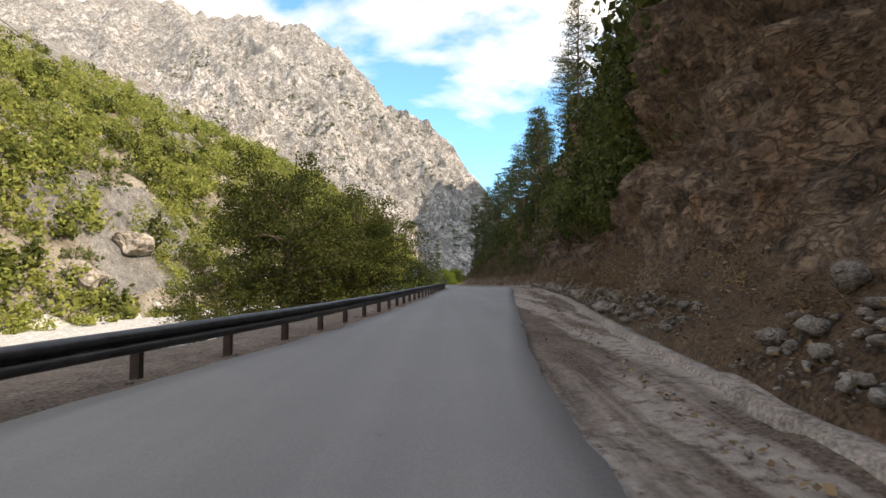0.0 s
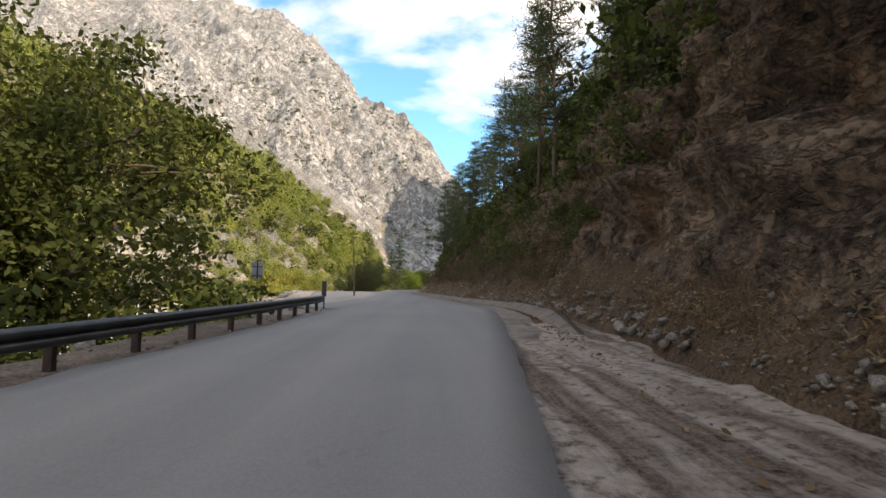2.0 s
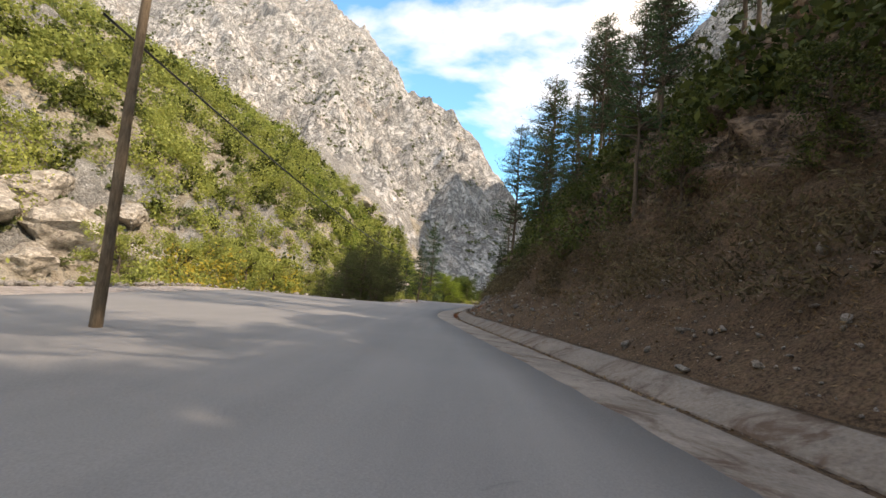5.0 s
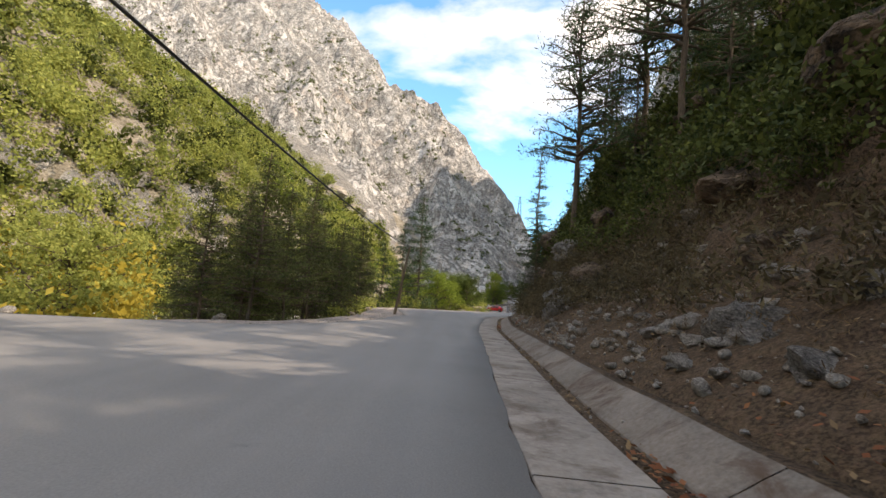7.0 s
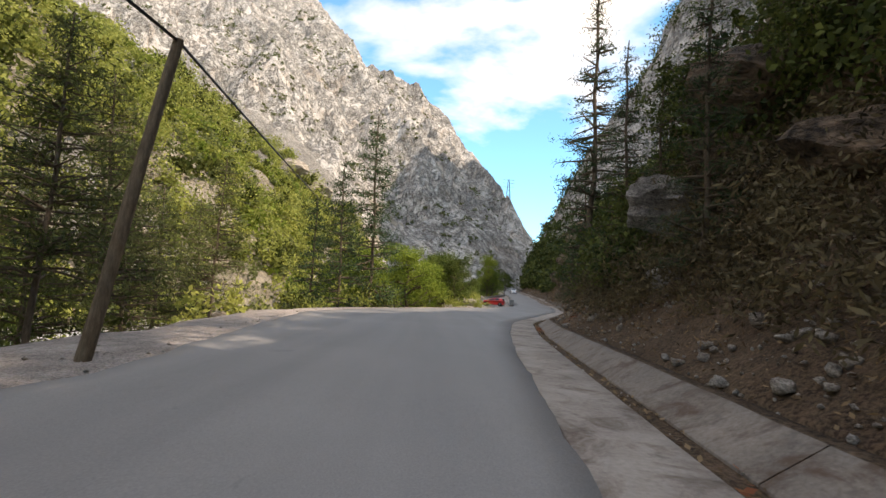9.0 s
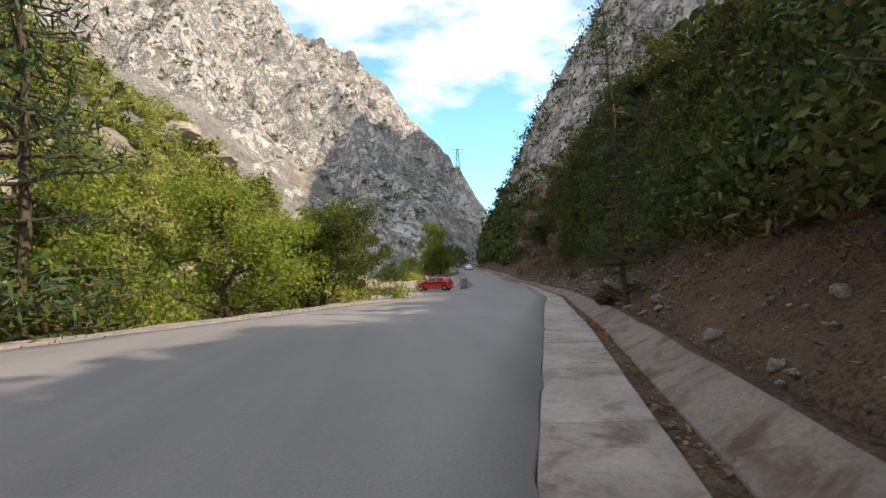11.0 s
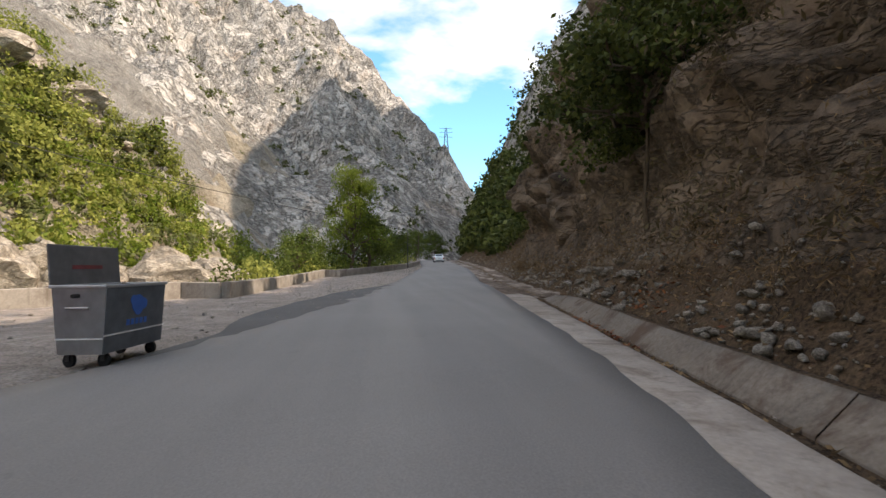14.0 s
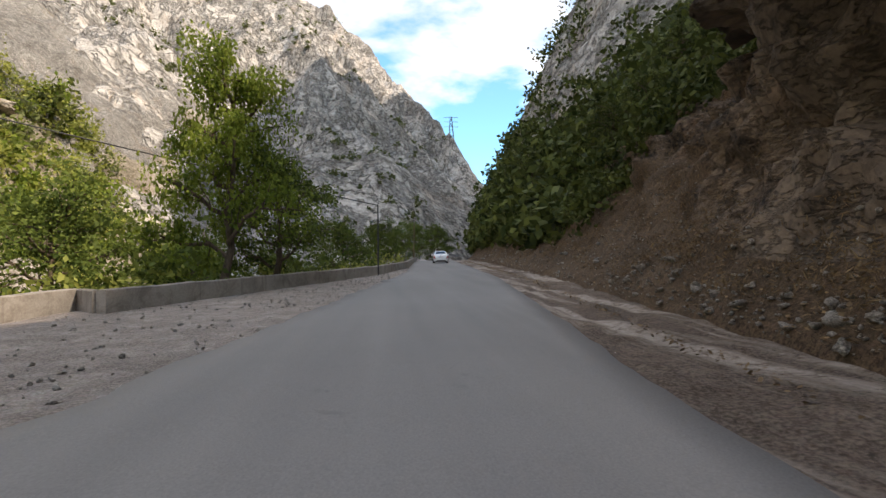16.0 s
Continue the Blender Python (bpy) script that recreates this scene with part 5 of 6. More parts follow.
BOULDER_A = [stone_mesh("boulder", 90 + k, 4, 0.28, M_BOULDER, 0.75) for k in range(3)]
BOULDER_B = [stone_mesh("rock", 95 + k, 3, 0.26, M_CLIFF, 0.8) for k in range(3)]
OUTCROP = [stone_mesh("outcrop", 105 + k, 4, 0.34, M_OUTCROP, 0.75) for k in range(3)]
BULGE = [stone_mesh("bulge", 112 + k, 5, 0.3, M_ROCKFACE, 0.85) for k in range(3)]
BOULDER_C = [stone_mesh("stone", 99 + k, 3, 0.3, M_STONE, 0.55) for k in range(3)]


def boulder(mesh, x, y, z, r, turn, label, category, group="", tilt=0, name="boulder"):
    ob = tagged(new(name, mesh), label, category, group)
    ob.matrix_basis = pose(x, y, z, tilt, tilt * 0.6, turn) @ Matrix.Diagonal((r[0], r[1], r[2], 1))
    return ob


# sunlit outcrops and boulders across the river
for i, (x, y, r) in enumerate([(-57, 168, 9.5), (-52, 179, 7.5), (-62, 158, 10), (-47, 191, 5.5), (-66, 172, 9), (-58, 184, 6), (-55, 160, 5), (-70, 120, 8), (-66, 98, 7), (-64, 134, 6),
                               (-5.5, 274, 4.0), (-1.5, 279.5, 3.4), (-9, 279, 4.6), (-11.5, 270, 3.6), (1.8, 283.5, 2.6), (-14.5, 286, 5), (-3.5, 287, 3.0), (2.6, 277.5, 2.0), (-18, 276, 4.2), (0, 273, 2.2)]):
    near_road = x > -30
    zz = valley_z(x, y) + (1.4 if near_road else 0.2) * r * 0.3
    boulder(BOULDER_A[i % 3], x, y, zz, (r, r * 0.8, r * 0.75), i * 67, "large sunlit tan boulder on the far river bank", "boulder", "boulders on the far bank", tilt=8)

for i, (x, y, r) in enumerate([(-1, 281, (7, 4, 5.2)), (4.5, 285.5, (5, 3.5, 4.6)), (-8, 279, (7, 4.5, 6)), (-15, 277, (7, 5, 7)), (-21, 273, (6, 5, 7)), (0.5, 289, (6, 4, 6))]):
    boulder(BOULDER_A[i % 3], x, y, -5.2, r, 15 * math.sin(i * 2.1), "long sunlit tan rock ledge across the river", "boulder", "boulders on the far bank", tilt=4)

for i, (x, y, r) in enumerate([(-39, 324, (9, 5, 5)), (-33, 322, (6, 4, 4)), (-45, 320, (8, 5, 6)), (-38, 331, (9, 5, 5)), (-30, 327, (5, 4, 3)), (-48, 330, (8, 6, 6))]):
    boulder(BOULDER_A[i % 3], x, y, valley_z(x, y) + 0.8, r, 20 * math.sin(i * 3.3), "pale layered rock ledge breaking out of the hillside", "boulder", "ledges on the hillside", tilt=6)

# dark rocks standing out of the right bank
for i, (x, y, up, r) in enumerate([(15.0, 169.5, -0.6, 2.7), (14.2, 175.0, 0.2, 2.3), (10.3, 149, 0.2, 1.3), (11.6, 140, 0.2, 1.6), (9.9, 136, 0.0, 1.0), (12.5, 152.5, 0.6, 1.4), (16.3, 151.5, 0.6, 1.9),
                                   (10.6, 158, 0.2, 0.9), (11.8, 163.5, 0.3, 1.2), (17.5, 201.0, 0.2, 0.9), (24.8, 221.5, 0.2, 1.2), (10.2, 130.5, 0.0, 1.5), (11.4, 133.0, 0.2, 1.7), (10.4, 127.5, 0.0, 1.2), (12.9, 136.8, 0.3, 1.5)]):
    px, py, pz = bank_near(x, y)
    boulder(BOULDER_B[i % 3], px, py, pz + up, (r, r * 0.85, r * 0.8), i * 83, "rounded grey-brown rock standing out of the bank", "rock", "rocks in the bank", tilt=12, name="rock")
for i, (x, y, z, r) in enumerate([(7.5, 130.4, -3.1, (0.9, 1.2, 0.75)), (8.1, 132.2, -2.8, (1.0, 1.3, 0.9)), (8.3, 129.0, -2.7, (1.0, 1.1, 0.8)), (7.4, 134.2, -3.3, (0.7, 0.9, 0.55)), (9.0, 131.0, -2.2, (1.1, 1.4, 0.95)),
                                   (8.1, 146.2, -3.3, (0.65, 0.9, 0.6)), (8.9, 148.4, -2.5, (0.9, 1.2, 1.1)), (9.6, 151.2, -2.1, (1.1, 1.5, 1.2)), (11.2, 156.5, 1.4, (1.5, 1.8, 1.2)), (10.4, 153.5, -1.0, (1.2, 1.4, 1.0)), (12.1, 170.2, 0.2, (1.6, 1.9, 1.3)), (11.4, 168.8, -1.9, (0.7, 0.9, 0.8))]):
    boulder(OUTCROP[i % 3], x, y, z, r, i * 37, "cracked grey rock outcrop low in the bank", "rock", "outcrops in the bank", tilt=10, name="rock")
for i, (x, y, z, r) in enumerate([(34.0, 252.5, 0.3, (4.4, 5.0, 4.0)), (33.2, 258.5, 2.5, (3.2, 4.0, 3.0)), (34.6, 263.0, 3.4, (3.0, 3.6, 3.2))]):
    boulder(BULGE[i], x, y, z, r, i * 40, "huge overhanging brown rock bulging from the cliff", "rock", "overhanging rocks", tilt=6, name="rock")
for i, (x, y, r) in enumerate([(6.9, 132.6, 0.3), (7.2, 133.3, 0.36), (7.0, 134.6, 0.28), (7.5, 135.2, 0.4), (7.2, 136.3, 0.3), (7.8, 136.9, 0.36), (7.1, 137.6, 0.24), (6.8, 131.6, 0.22), (7.9, 134.4, 0.45), (11.9, 84.5, 0.42), (11.4, 82.6, 0.36), (12.4, 86.2, 0.5), (11.0, 140.5, 0.7), (9.9, 138.2, 0.55), (10.6, 142.2, 0.5), (8.6, 133.5, 0.4), (9.6, 134.8, 0.45), (9.3, 146.6, 0.35), (22.6, 213.4, 0.4), (23.3, 215.0, 0.34), (24.0, 216.6, 0.5), (24.4, 217.6, 0.3), (28.4, 241.0, 0.5), (29.0, 243.0, 0.38)]):
    px, py, pz = bank_near(x, y)
    boulder(BOULDER_C[i % 3], px, py, pz + 0.1 * r, (r, r * 0.9, r * 0.8), i * 47, "pale broken stone lying at the foot of the bank", "stone", "stones at the bank foot", name="stone")

STONE_LO = [stone_mesh("pebble", 120 + k, 2, 0.3, M_STONE, 0.6) for k in range(4)]


STONE_TINY = [stone_mesh("chip", 140 + k, 1, 0.3, M_STONE, 0.6) for k in range(4)]


def rubble(name, places, mat, label, kinds=STONE_LO):
    rng = np.random.default_rng(len(places))
    shapes = []
    for me in kinds:
        co = np.array([tuple(v.co) for v in me.vertices])
        fa = np.array([tuple(p.vertices) for p in me.polygons])
        shapes.append((co, fa))
    vs, fs, o = [], [], 0
    for i, (x, y, z, r) in enumerate(places):
        co, fa = shapes[i % 4]
        a, b = rng.uniform(0, 6.28), rng.normal() * 0.5
        p = co * (r * rng.uniform(0.7, 1.3, 3))
        p = np.stack([p[:, 0], p[:, 1] * math.cos(b) - p[:, 2] * math.sin(b), p[:, 1] * math.sin(b) + p[:, 2] * math.cos(b)], 1)
        p = np.stack([p[:, 0] * math.cos(a) - p[:, 1] * math.sin(a), p[:, 0] * math.sin(a) + p[:, 1] * math.cos(a), p[:, 2]], 1)
        vs.append(p + np.array([x, y, z]))
        fs.append(fa + o)
        o += len(co)
    return tagged(link_mesh(name, np.concatenate(vs), np.concatenate(fs), mat), label, "stones", kind="stuff")


def litter(name, places, size, mat, label, seed):
    rng = np.random.default_rng(seed)
    c = np.array(places)
    n = len(c)
    g = rng.uniform(0, 6.28, n)
    s = size * rng.uniform(0.6, 1.5, n)
    u = np.stack([np.cos(g), np.sin(g), rng.normal(size=n) * 0.35], 1) * s[:, None]
    v = np.stack([-np.sin(g), np.cos(g), rng.normal(size=n) * 0.35], 1) * (s * 0.6)[:, None]
    q = np.stack([c - u, c - v, c + u, c + v], 1).reshape(-1, 3)
    return tagged(link_mesh(name, q, quads(n), mat), label, "leaf litter", kind="stuff")


stony = curve([(0, 0.5), (20, 0.9), (45, 1.0), (60, 0.4), (80, 0.3), (110, 0.25), (125, 0.7), (140, 1.0), (152, 0.7), (170, 0.35), (195, 0.35), (206, 1.0), (222, 0.9), (240, 0.9), (255, 0.7), (275, 0.4), (330, 0.3)])
places = []
while len(places) < 3800:
    y = prng.uniform(0, 320)
    if prng.uniform() > float(stony(y)) or fbm(y * 0.25, 3, 3, 2) < -0.25:
        continue
    h = 0.2 + abs(prng.normal()) * (0.35 + 1.2 * (1 - float(steepness(y))))
    x, yy, z = bank_at(y, h)
    places.append((x - 0.05, yy, z + 0.02, 0.03 + 0.15 * prng.random() ** 3 + (0.12 if prng.random() < 0.04 else 0)))
rubble("bank_rubble", [p for p in places if p[3] > 0.09], M_STONE, "broken pale stones fallen along the foot of the bank")
rubble("bank_gravel", [p for p in places if p[3] <= 0.09], M_STONE, "small broken stones along the foot of the bank", STONE_TINY)
places = []
for _ in range(700):
    y = prng.uniform(0, 330)
    b, f = float(right_x(y)), float(foot_x(y))
    w = f - b
    x = b + w * prng.uniform(0.08, 0.98) if prng.random() < 0.4 else b + w * (0.62 + 0.05 * prng.normal())
    t = (x - b) / w
    zt = -0.07 if t < 0.68 else -0.09 + (t - 0.68) * 1.0
    if not 58 < y < 246:
        zt = -0.08 + 0.28 * max(0, t - 0.45)
    places.append((x, y, float(road_z(y)) + zt + 0.01, 0.012 + 0.045 * prng.random() ** 3))
rubble("gutter_stones", places, M_STONE, "small stones scattered in the gutter", STONE_TINY)
places = []
for _ in range(5200):
    y = prng.uniform(204, 300) if prng.random() < 0.75 else prng.uniform(-5, 200)
    a, p = float(left_x(y)), float(platform_x(y))
    x = a - abs(prng.normal()) * (a - p) * 0.45 - 0.1
    if x < p - 2:
        continue
    places.append((x, y, float(road_z(y)) - 0.04, 0.014 + 0.06 * prng.random() ** 3))
rubble("shoulder_gravel", places, M_STONE, "loose gravel over the dusty shoulder", STONE_TINY)
places = []
for _ in range(1100):
    y = prng.uniform(-15, 330)
    x = float(platform_x(y)) - 1 - abs(prng.normal()) * 9
    places.append((x, y, valley_z(x, y), 0.06 + 0.35 * prng.random() ** 3))
rubble("river_stones", places, M_BOULDER, "pale stones down the river bank")

places = []
while len(places) < 9000:
    y = prng.uniform(0, 300)
    c = float(steepness(y))
    if fbm(y * 0.3, 8, 3, 3) < -0.3:
        continue
    h = 0.15 + abs(prng.normal()) * (0.6 + 3.6 * (1 - c))
    x, yy, z = bank_at(y, h)
    places.append((x - 0.03, yy, z + 0.01, 0.018 + 0.06 * prng.random() ** 2))
rubble("bank_chips", places, M_STONE, "small stone chips strewn over the earth bank", STONE_TINY)
places = []
for _ in range(900):
    y = prng.uniform(65, 139)
    x = float(platform_x(y)) + 0.4 - abs(prng.normal()) * 1.3
    places.append((x, y, valley_z(x, y) + 0.05 + 0.12 * prng.random(), 0.05 + 0.2 * prng.random() ** 2))
rubble("berm_stones", places, M_STONE, "grey stones heaped along the edge of the lay-by")

fallen = []
for _ in range(24000):
    y = prng.uniform(0, 320)
    if prng.random() < 0.25:
        b, f = float(right_x(y)), float(foot_x(y))
        x = b + (f - b) * (0.62 + 0.06 * prng.normal())
        fallen.append((x, y, float(road_z(y)) - 0.075 + (0.0 if 58 < y < 246 else 0.06)))
    else:
        x, yy, z = bank_at(y, 0.2 + abs(prng.normal()) * (0.5 + 2.0 * (1 - float(steepness(y)))))
        fallen.append((x - 0.08, yy, z + 0.05))
litter("leaf_litter", fallen, 0.036, M_DRY, "brown fallen leaves in the drain and on the bank", 71)
red = []
for cy, n in [(62, 260), (66, 160), (86.5, 500), (88, 300), (126, 260), (128.5, 200), (157, 200), (177, 260), (196, 200), (214, 260), (236, 200)]:
    for _ in range(n):
        y = cy + prng.normal() * 1.1
        b, f = float(right_x(y)), float(foot_x(y))
        if prng.random() < 0.5:
            red.append((b + (f - b) * (0.63 + 0.05 * prng.normal()), y, float(road_z(y)) - 0.05))
        else:
            x, yy, z = bank_at(y, 0.25 + abs(prng.normal()) * 0.5)
            red.append((x - 0.1, yy, z + 0.06))
litter("red_leaf_litter", red, 0.042, M_RED_LEAF, "patches of fallen red-brown leaves beside the drain", 72)

# ---- cars and bin ----
M_WHITE = plain_material("white car paint", (0.74, 0.75, 0.76), 0.28, 0.0, 0.5, 0.03, 0.8, 1.0)
M_RED = plain_material("red car paint", (0.62, 0.024, 0.02), 0.3, 0.0, 0.4, 0.06, 0.4, 1.0)
M_TINT = glass_material("dark tinted car glass", (0.02, 0.025, 0.03))
M_TYRE = plain_material("black tyre rubber", (0.02, 0.02, 0.02), 0.85, 0, 0.3, 0.3)
M_ALLOY = plain_material("silver alloy", (0.55, 0.55, 0.56), 0.3, 0.9, 0.5, 0.08)
M_BLACK = plain_material("black plastic trim", (0.018, 0.018, 0.019), 0.5, 0, 0.4, 0.2)
M_TAIL = plain_material("red tail lamp plastic", (0.42, 0.012, 0.012), 0.15, 0, 0.6, 0.1, 0.6)
M_HEAD = plain_material("clear headlamp plastic", (0.62, 0.64, 0.66), 0.1, 0.3, 0.6, 0.1, 0.8)
M_PLATE = plain_material("white number plate", (0.72, 0.72, 0.7), 0.4, 0, 0.5, 0.05)
M_CHROME = plain_material("chrome", (0.7, 0.7, 0.72), 0.12, 1.0, 0.5, 0.03)
M_BLUE = plain_material("blue paint", (0.03, 0.14, 0.5), 0.5, 0, 0.4, 0.15)


def shell(spec):
    """Grid of points over a car body: stations from tail to nose, each from sill to roof centre on one side."""
    L = spec["length"]
    top, belt, half = curve(spec["top"]), curve(spec["belt"]), curve(spec["half"])
    xs = sorted({round(x, 3) for x in list(np.linspace(0, L, 33)) + spec["lines"]})
    grid = []
    for x in xs:
        zt, zb, w = float(top(x)), float(belt(x)), float(half(x))
        g = max(0.0, min(1.0, (zt - zb) / 0.48))
        zb = min(zb, zt - 0.05)
        wr = w * (0.93 - 0.22 * g)
        z0 = float(np.interp(x, [0, 0.25, L - 0.3, L], [0.34, 0.2, 0.18, 0.26]))
        e = (w * 0.985, zb)
        r = (wr, zt - 0.05 * (0.6 + 0.6 * g))
        row = [(w * 0.82, z0), (w * 0.96, z0 + 0.06), (w, z0 + 0.22), (w * 1.005, 0.5 * (z0 + zb) + 0.08), (w * 1.0, zb - 0.05), e]
        for k in (0.08, 0.5, 0.92):
            row.append((e[0] + (r[0] - e[0]) * k + 0.02 * g * math.sin(k * math.pi), e[1] + (r[1] - e[1]) * k))
        row += [r, (wr * 0.82, zt - 0.014), (wr * 0.42, zt - 0.002), (0.0, zt)]
        grid.append([Vector((x, y, z)) for y, z in row])
    return xs, grid


def wheel(parent, x, y, r, width, spokes):
    w = new("wheel")
    w.parent = parent
    w.location = (x, y, r)
    side = 1 if y > 0 else -1
    prof = [(0.62, -0.5), (0.93, -0.48), (0.995, -0.3), (1.0, 0.0), (0.995, 0.3), (0.93, 0.48), (0.62, 0.5)]
    v, f = [], []
    seg = 28
    for k in range(seg):
        a = 2 * math.pi * k / seg
        for q, o in prof:
            v.append((math.cos(a) * r * q, o * width, math.sin(a) * r * q))
    n = len(prof)
    for k in range(seg):
        for j in range(n - 1):
            f.append((k * n + j, ((k + 1) % seg) * n + j, ((k + 1) % seg) * n + j + 1, k * n + j + 1))
    part("tyre", v, f, M_TYRE, w, shade=True)
    bm = bmesh.new()
    turn = Matrix.Rotation(radians(90), 4, "X")
    cyl_bm(r * 0.17, 0.04, (0, side * width * 0.40, 0), turn, 16, bm=bm)
    for k in range(spokes):
        a = 2 * math.pi * k / spokes
        m = Matrix.Rotation(a, 4, "Y") @ Matrix.Translation((r * 0.36, side * width * 0.38, 0))
        box_bm(r * 0.52, 0.03, r * 0.15, bm=bm, turn=m)
    ring = []
    for k in range(28):
        a = 2 * math.pi * k / 28
        ring.append([bm.verts.new((math.cos(a) * r * q, side * width * o, math.sin(a) * r * q)) for q, o in ((0.66, 0.44), (0.66, 0.36), (0.58, 0.36), (0.58, 0.42))])
    for k in range(28):
        a, b = ring[k], ring[(k + 1) % 28]
        for j in range(4):
            bm.faces.new((a[j], b[j], b[(j + 1) % 4], a[(j + 1) % 4]))
    bm_part("rim", bm, M_ALLOY, w)
    bm_part("brake_drum", cyl_bm(r * 0.6, width * 0.3, (0, side * width * 0.12, 0), turn, 20), M_BLACK, w)
    return w


def build_car(name, spec, paint, label):
    root = tagged(new(name), label, "car")
    L = spec["length"]
    xs, grid = shell(spec)
    n = len(grid[0])
    regions = {}

    def region(i, j):
        x = (xs[i] + xs[i + 1]) / 2
        for key, (a, b, j0, j1) in spec["zones"].items():
            if a < x < b and j0 <= j < j1:
                return key
        return "body"

    for i in range(len(xs) - 1):
        for j in range(n - 1):
            regions.setdefault(region(i, j), []).append((i, j))
    for key, cells in regions.items():
        for side in ((1, -1) if key.startswith(("side", "tail", "head")) else (0,)):
            bm = bmesh.new()
            seen = {}

            def vert(i, j, s, lift):
                if (i, j, s) not in seen:
                    p = grid[i][j]
                    y = p.y * s
                    seen[i, j, s] = bm.verts.new((p.x, y + lift * s * (1 if j < 9 else 0), p.z + (lift if j >= 9 else 0)))
                return seen[i, j, s]

            lift = {"body": 0.0, "tail": 0.012, "head": 0.012}.get(key.split("_")[0], -0.006)
            for s in ((1, -1) if side == 0 else (side,)):
                for i, j in cells:
                    q = [vert(i, j, s, lift), vert(i + 1, j, s, lift), vert(i + 1, j + 1, s, lift), vert(i, j + 1, s, lift)]
                    bm.faces.new(q if s > 0 else q[::-1])
            bmesh.ops.remove_doubles(bm, verts=bm.verts, dist=0.0005)
            if key == "body":
                for i in (0, len(xs) - 1):
                    loop = [v for v in bm.verts if abs(v.co.x - xs[i]) < 1e-4]
                    loop.sort(key=lambda v: math.atan2(v.co.z - 0.5, v.co.y))
                    if len(loop) > 3:
                        bm.faces.new(loop)
                bm_part("body", bm, paint, root, "", True)
            elif key.startswith("tail"):
                bm_part("tail_lamp", bm, M_TAIL, root, "red tail lamp", True)
            elif key.startswith("head"):
                bm_part("headlamp", bm, M_HEAD, root, "clear headlamp", True)
            else:
                bm_part("windscreen" if key == "wind" else "rear_window" if key == "rear" else "side_window", bm, M_TINT, root, "dark tinted glass", True)
    bm_part("underbody", box_bm(L - 0.5, 1.5, 0.16, (L / 2, 0, 0.27)), M_BLACK, root)
    r = spec["wheel_r"]
    for x in spec["axles"]:
        w = float(curve(spec["half"])(x))
        for s in (1, -1):
            arch = cyl_bm(r * 1.08, 0.06, (x, s * (w - 0.018), r * 1.02), Matrix.Rotation(radians(90), 4, "X"), 28)
            bm_part("wheel_arch", arch, M_BLACK, root)
            wheel(root, x, s * (w - 0.075), r, 0.2, spec["spokes"])
    for s in (1, -1):
        for x in spec["handles"]:
            w = float(curve(spec["half"])(x))
            bm_part("door_handle", box_bm(0.2, 0.03, 0.035, (x, s * (w + 0.012), spec["handle_z"]), 0.01), paint, root)
        x = spec["mirror_x"]
        bm = bmesh.new()
        bmesh.ops.create_icosphere(bm, subdivisions=3, radius=1.0)
        bmesh.ops.transform(bm, matrix=Matrix.Translation((x, s * (spec["width"] / 2 + 0.09), spec["mirror_z"])) @ Matrix.Diagonal((0.07, 0.12, 0.075, 1)), verts=bm.verts)
        bm_part("mirror", bm, spec["mirror_mat"], root, "", True)
        for x in spec["seams"]:
            w = float(curve(spec["half"])(x))
            bm_part("door_seam", box_bm(0.008, 0.006, 0.52, (x, s * (w + 0.003), 0.62)), M_BLACK, root)
        bm_part("sill_trim", box_bm(spec["axles"][1] - spec["axles"][0] - 0.75, 0.03, 0.05, ((spec["axles"][0] + spec["axles"][1]) / 2, s * (spec["width"] / 2 - 0.01), 0.25), 0.01), spec["trim"], root)
    plate = bm_part("number_plate", box_bm(0.02, 0.52, 0.115, (-0.012, 0, spec["plate_z"]), 0.004), M_PLATE, root, "white number plate with dark bars")
    for k, (o, wd) in enumerate([(-0.17, 0.07), (-0.02, 0.12), (0.16, 0.08)]):
        bm_part("lettering_bar", box_bm(0.006, wd, 0.06, (-0.024, -o, spec["plate_z"])), M_BLACK, plate)
    bm_part("band", box_bm(0.006, 0.045, 0.11, (-0.023, 0.235, spec["plate_z"])), M_BLUE, plate, "blue end band")
    badge = cyl_bm(0.055, 0.015, (-0.012, 0, spec["badge_z"]), Matrix.Rotation(radians(90), 4, "Y"), 16)
    bm_part("badge", badge, M_CHROME, root)
    bm_part("bumper_insert", box_bm(0.03, 1.0, 0.1, (0.01, 0, 0.33), 0.01), M_BLACK, root)
    return root


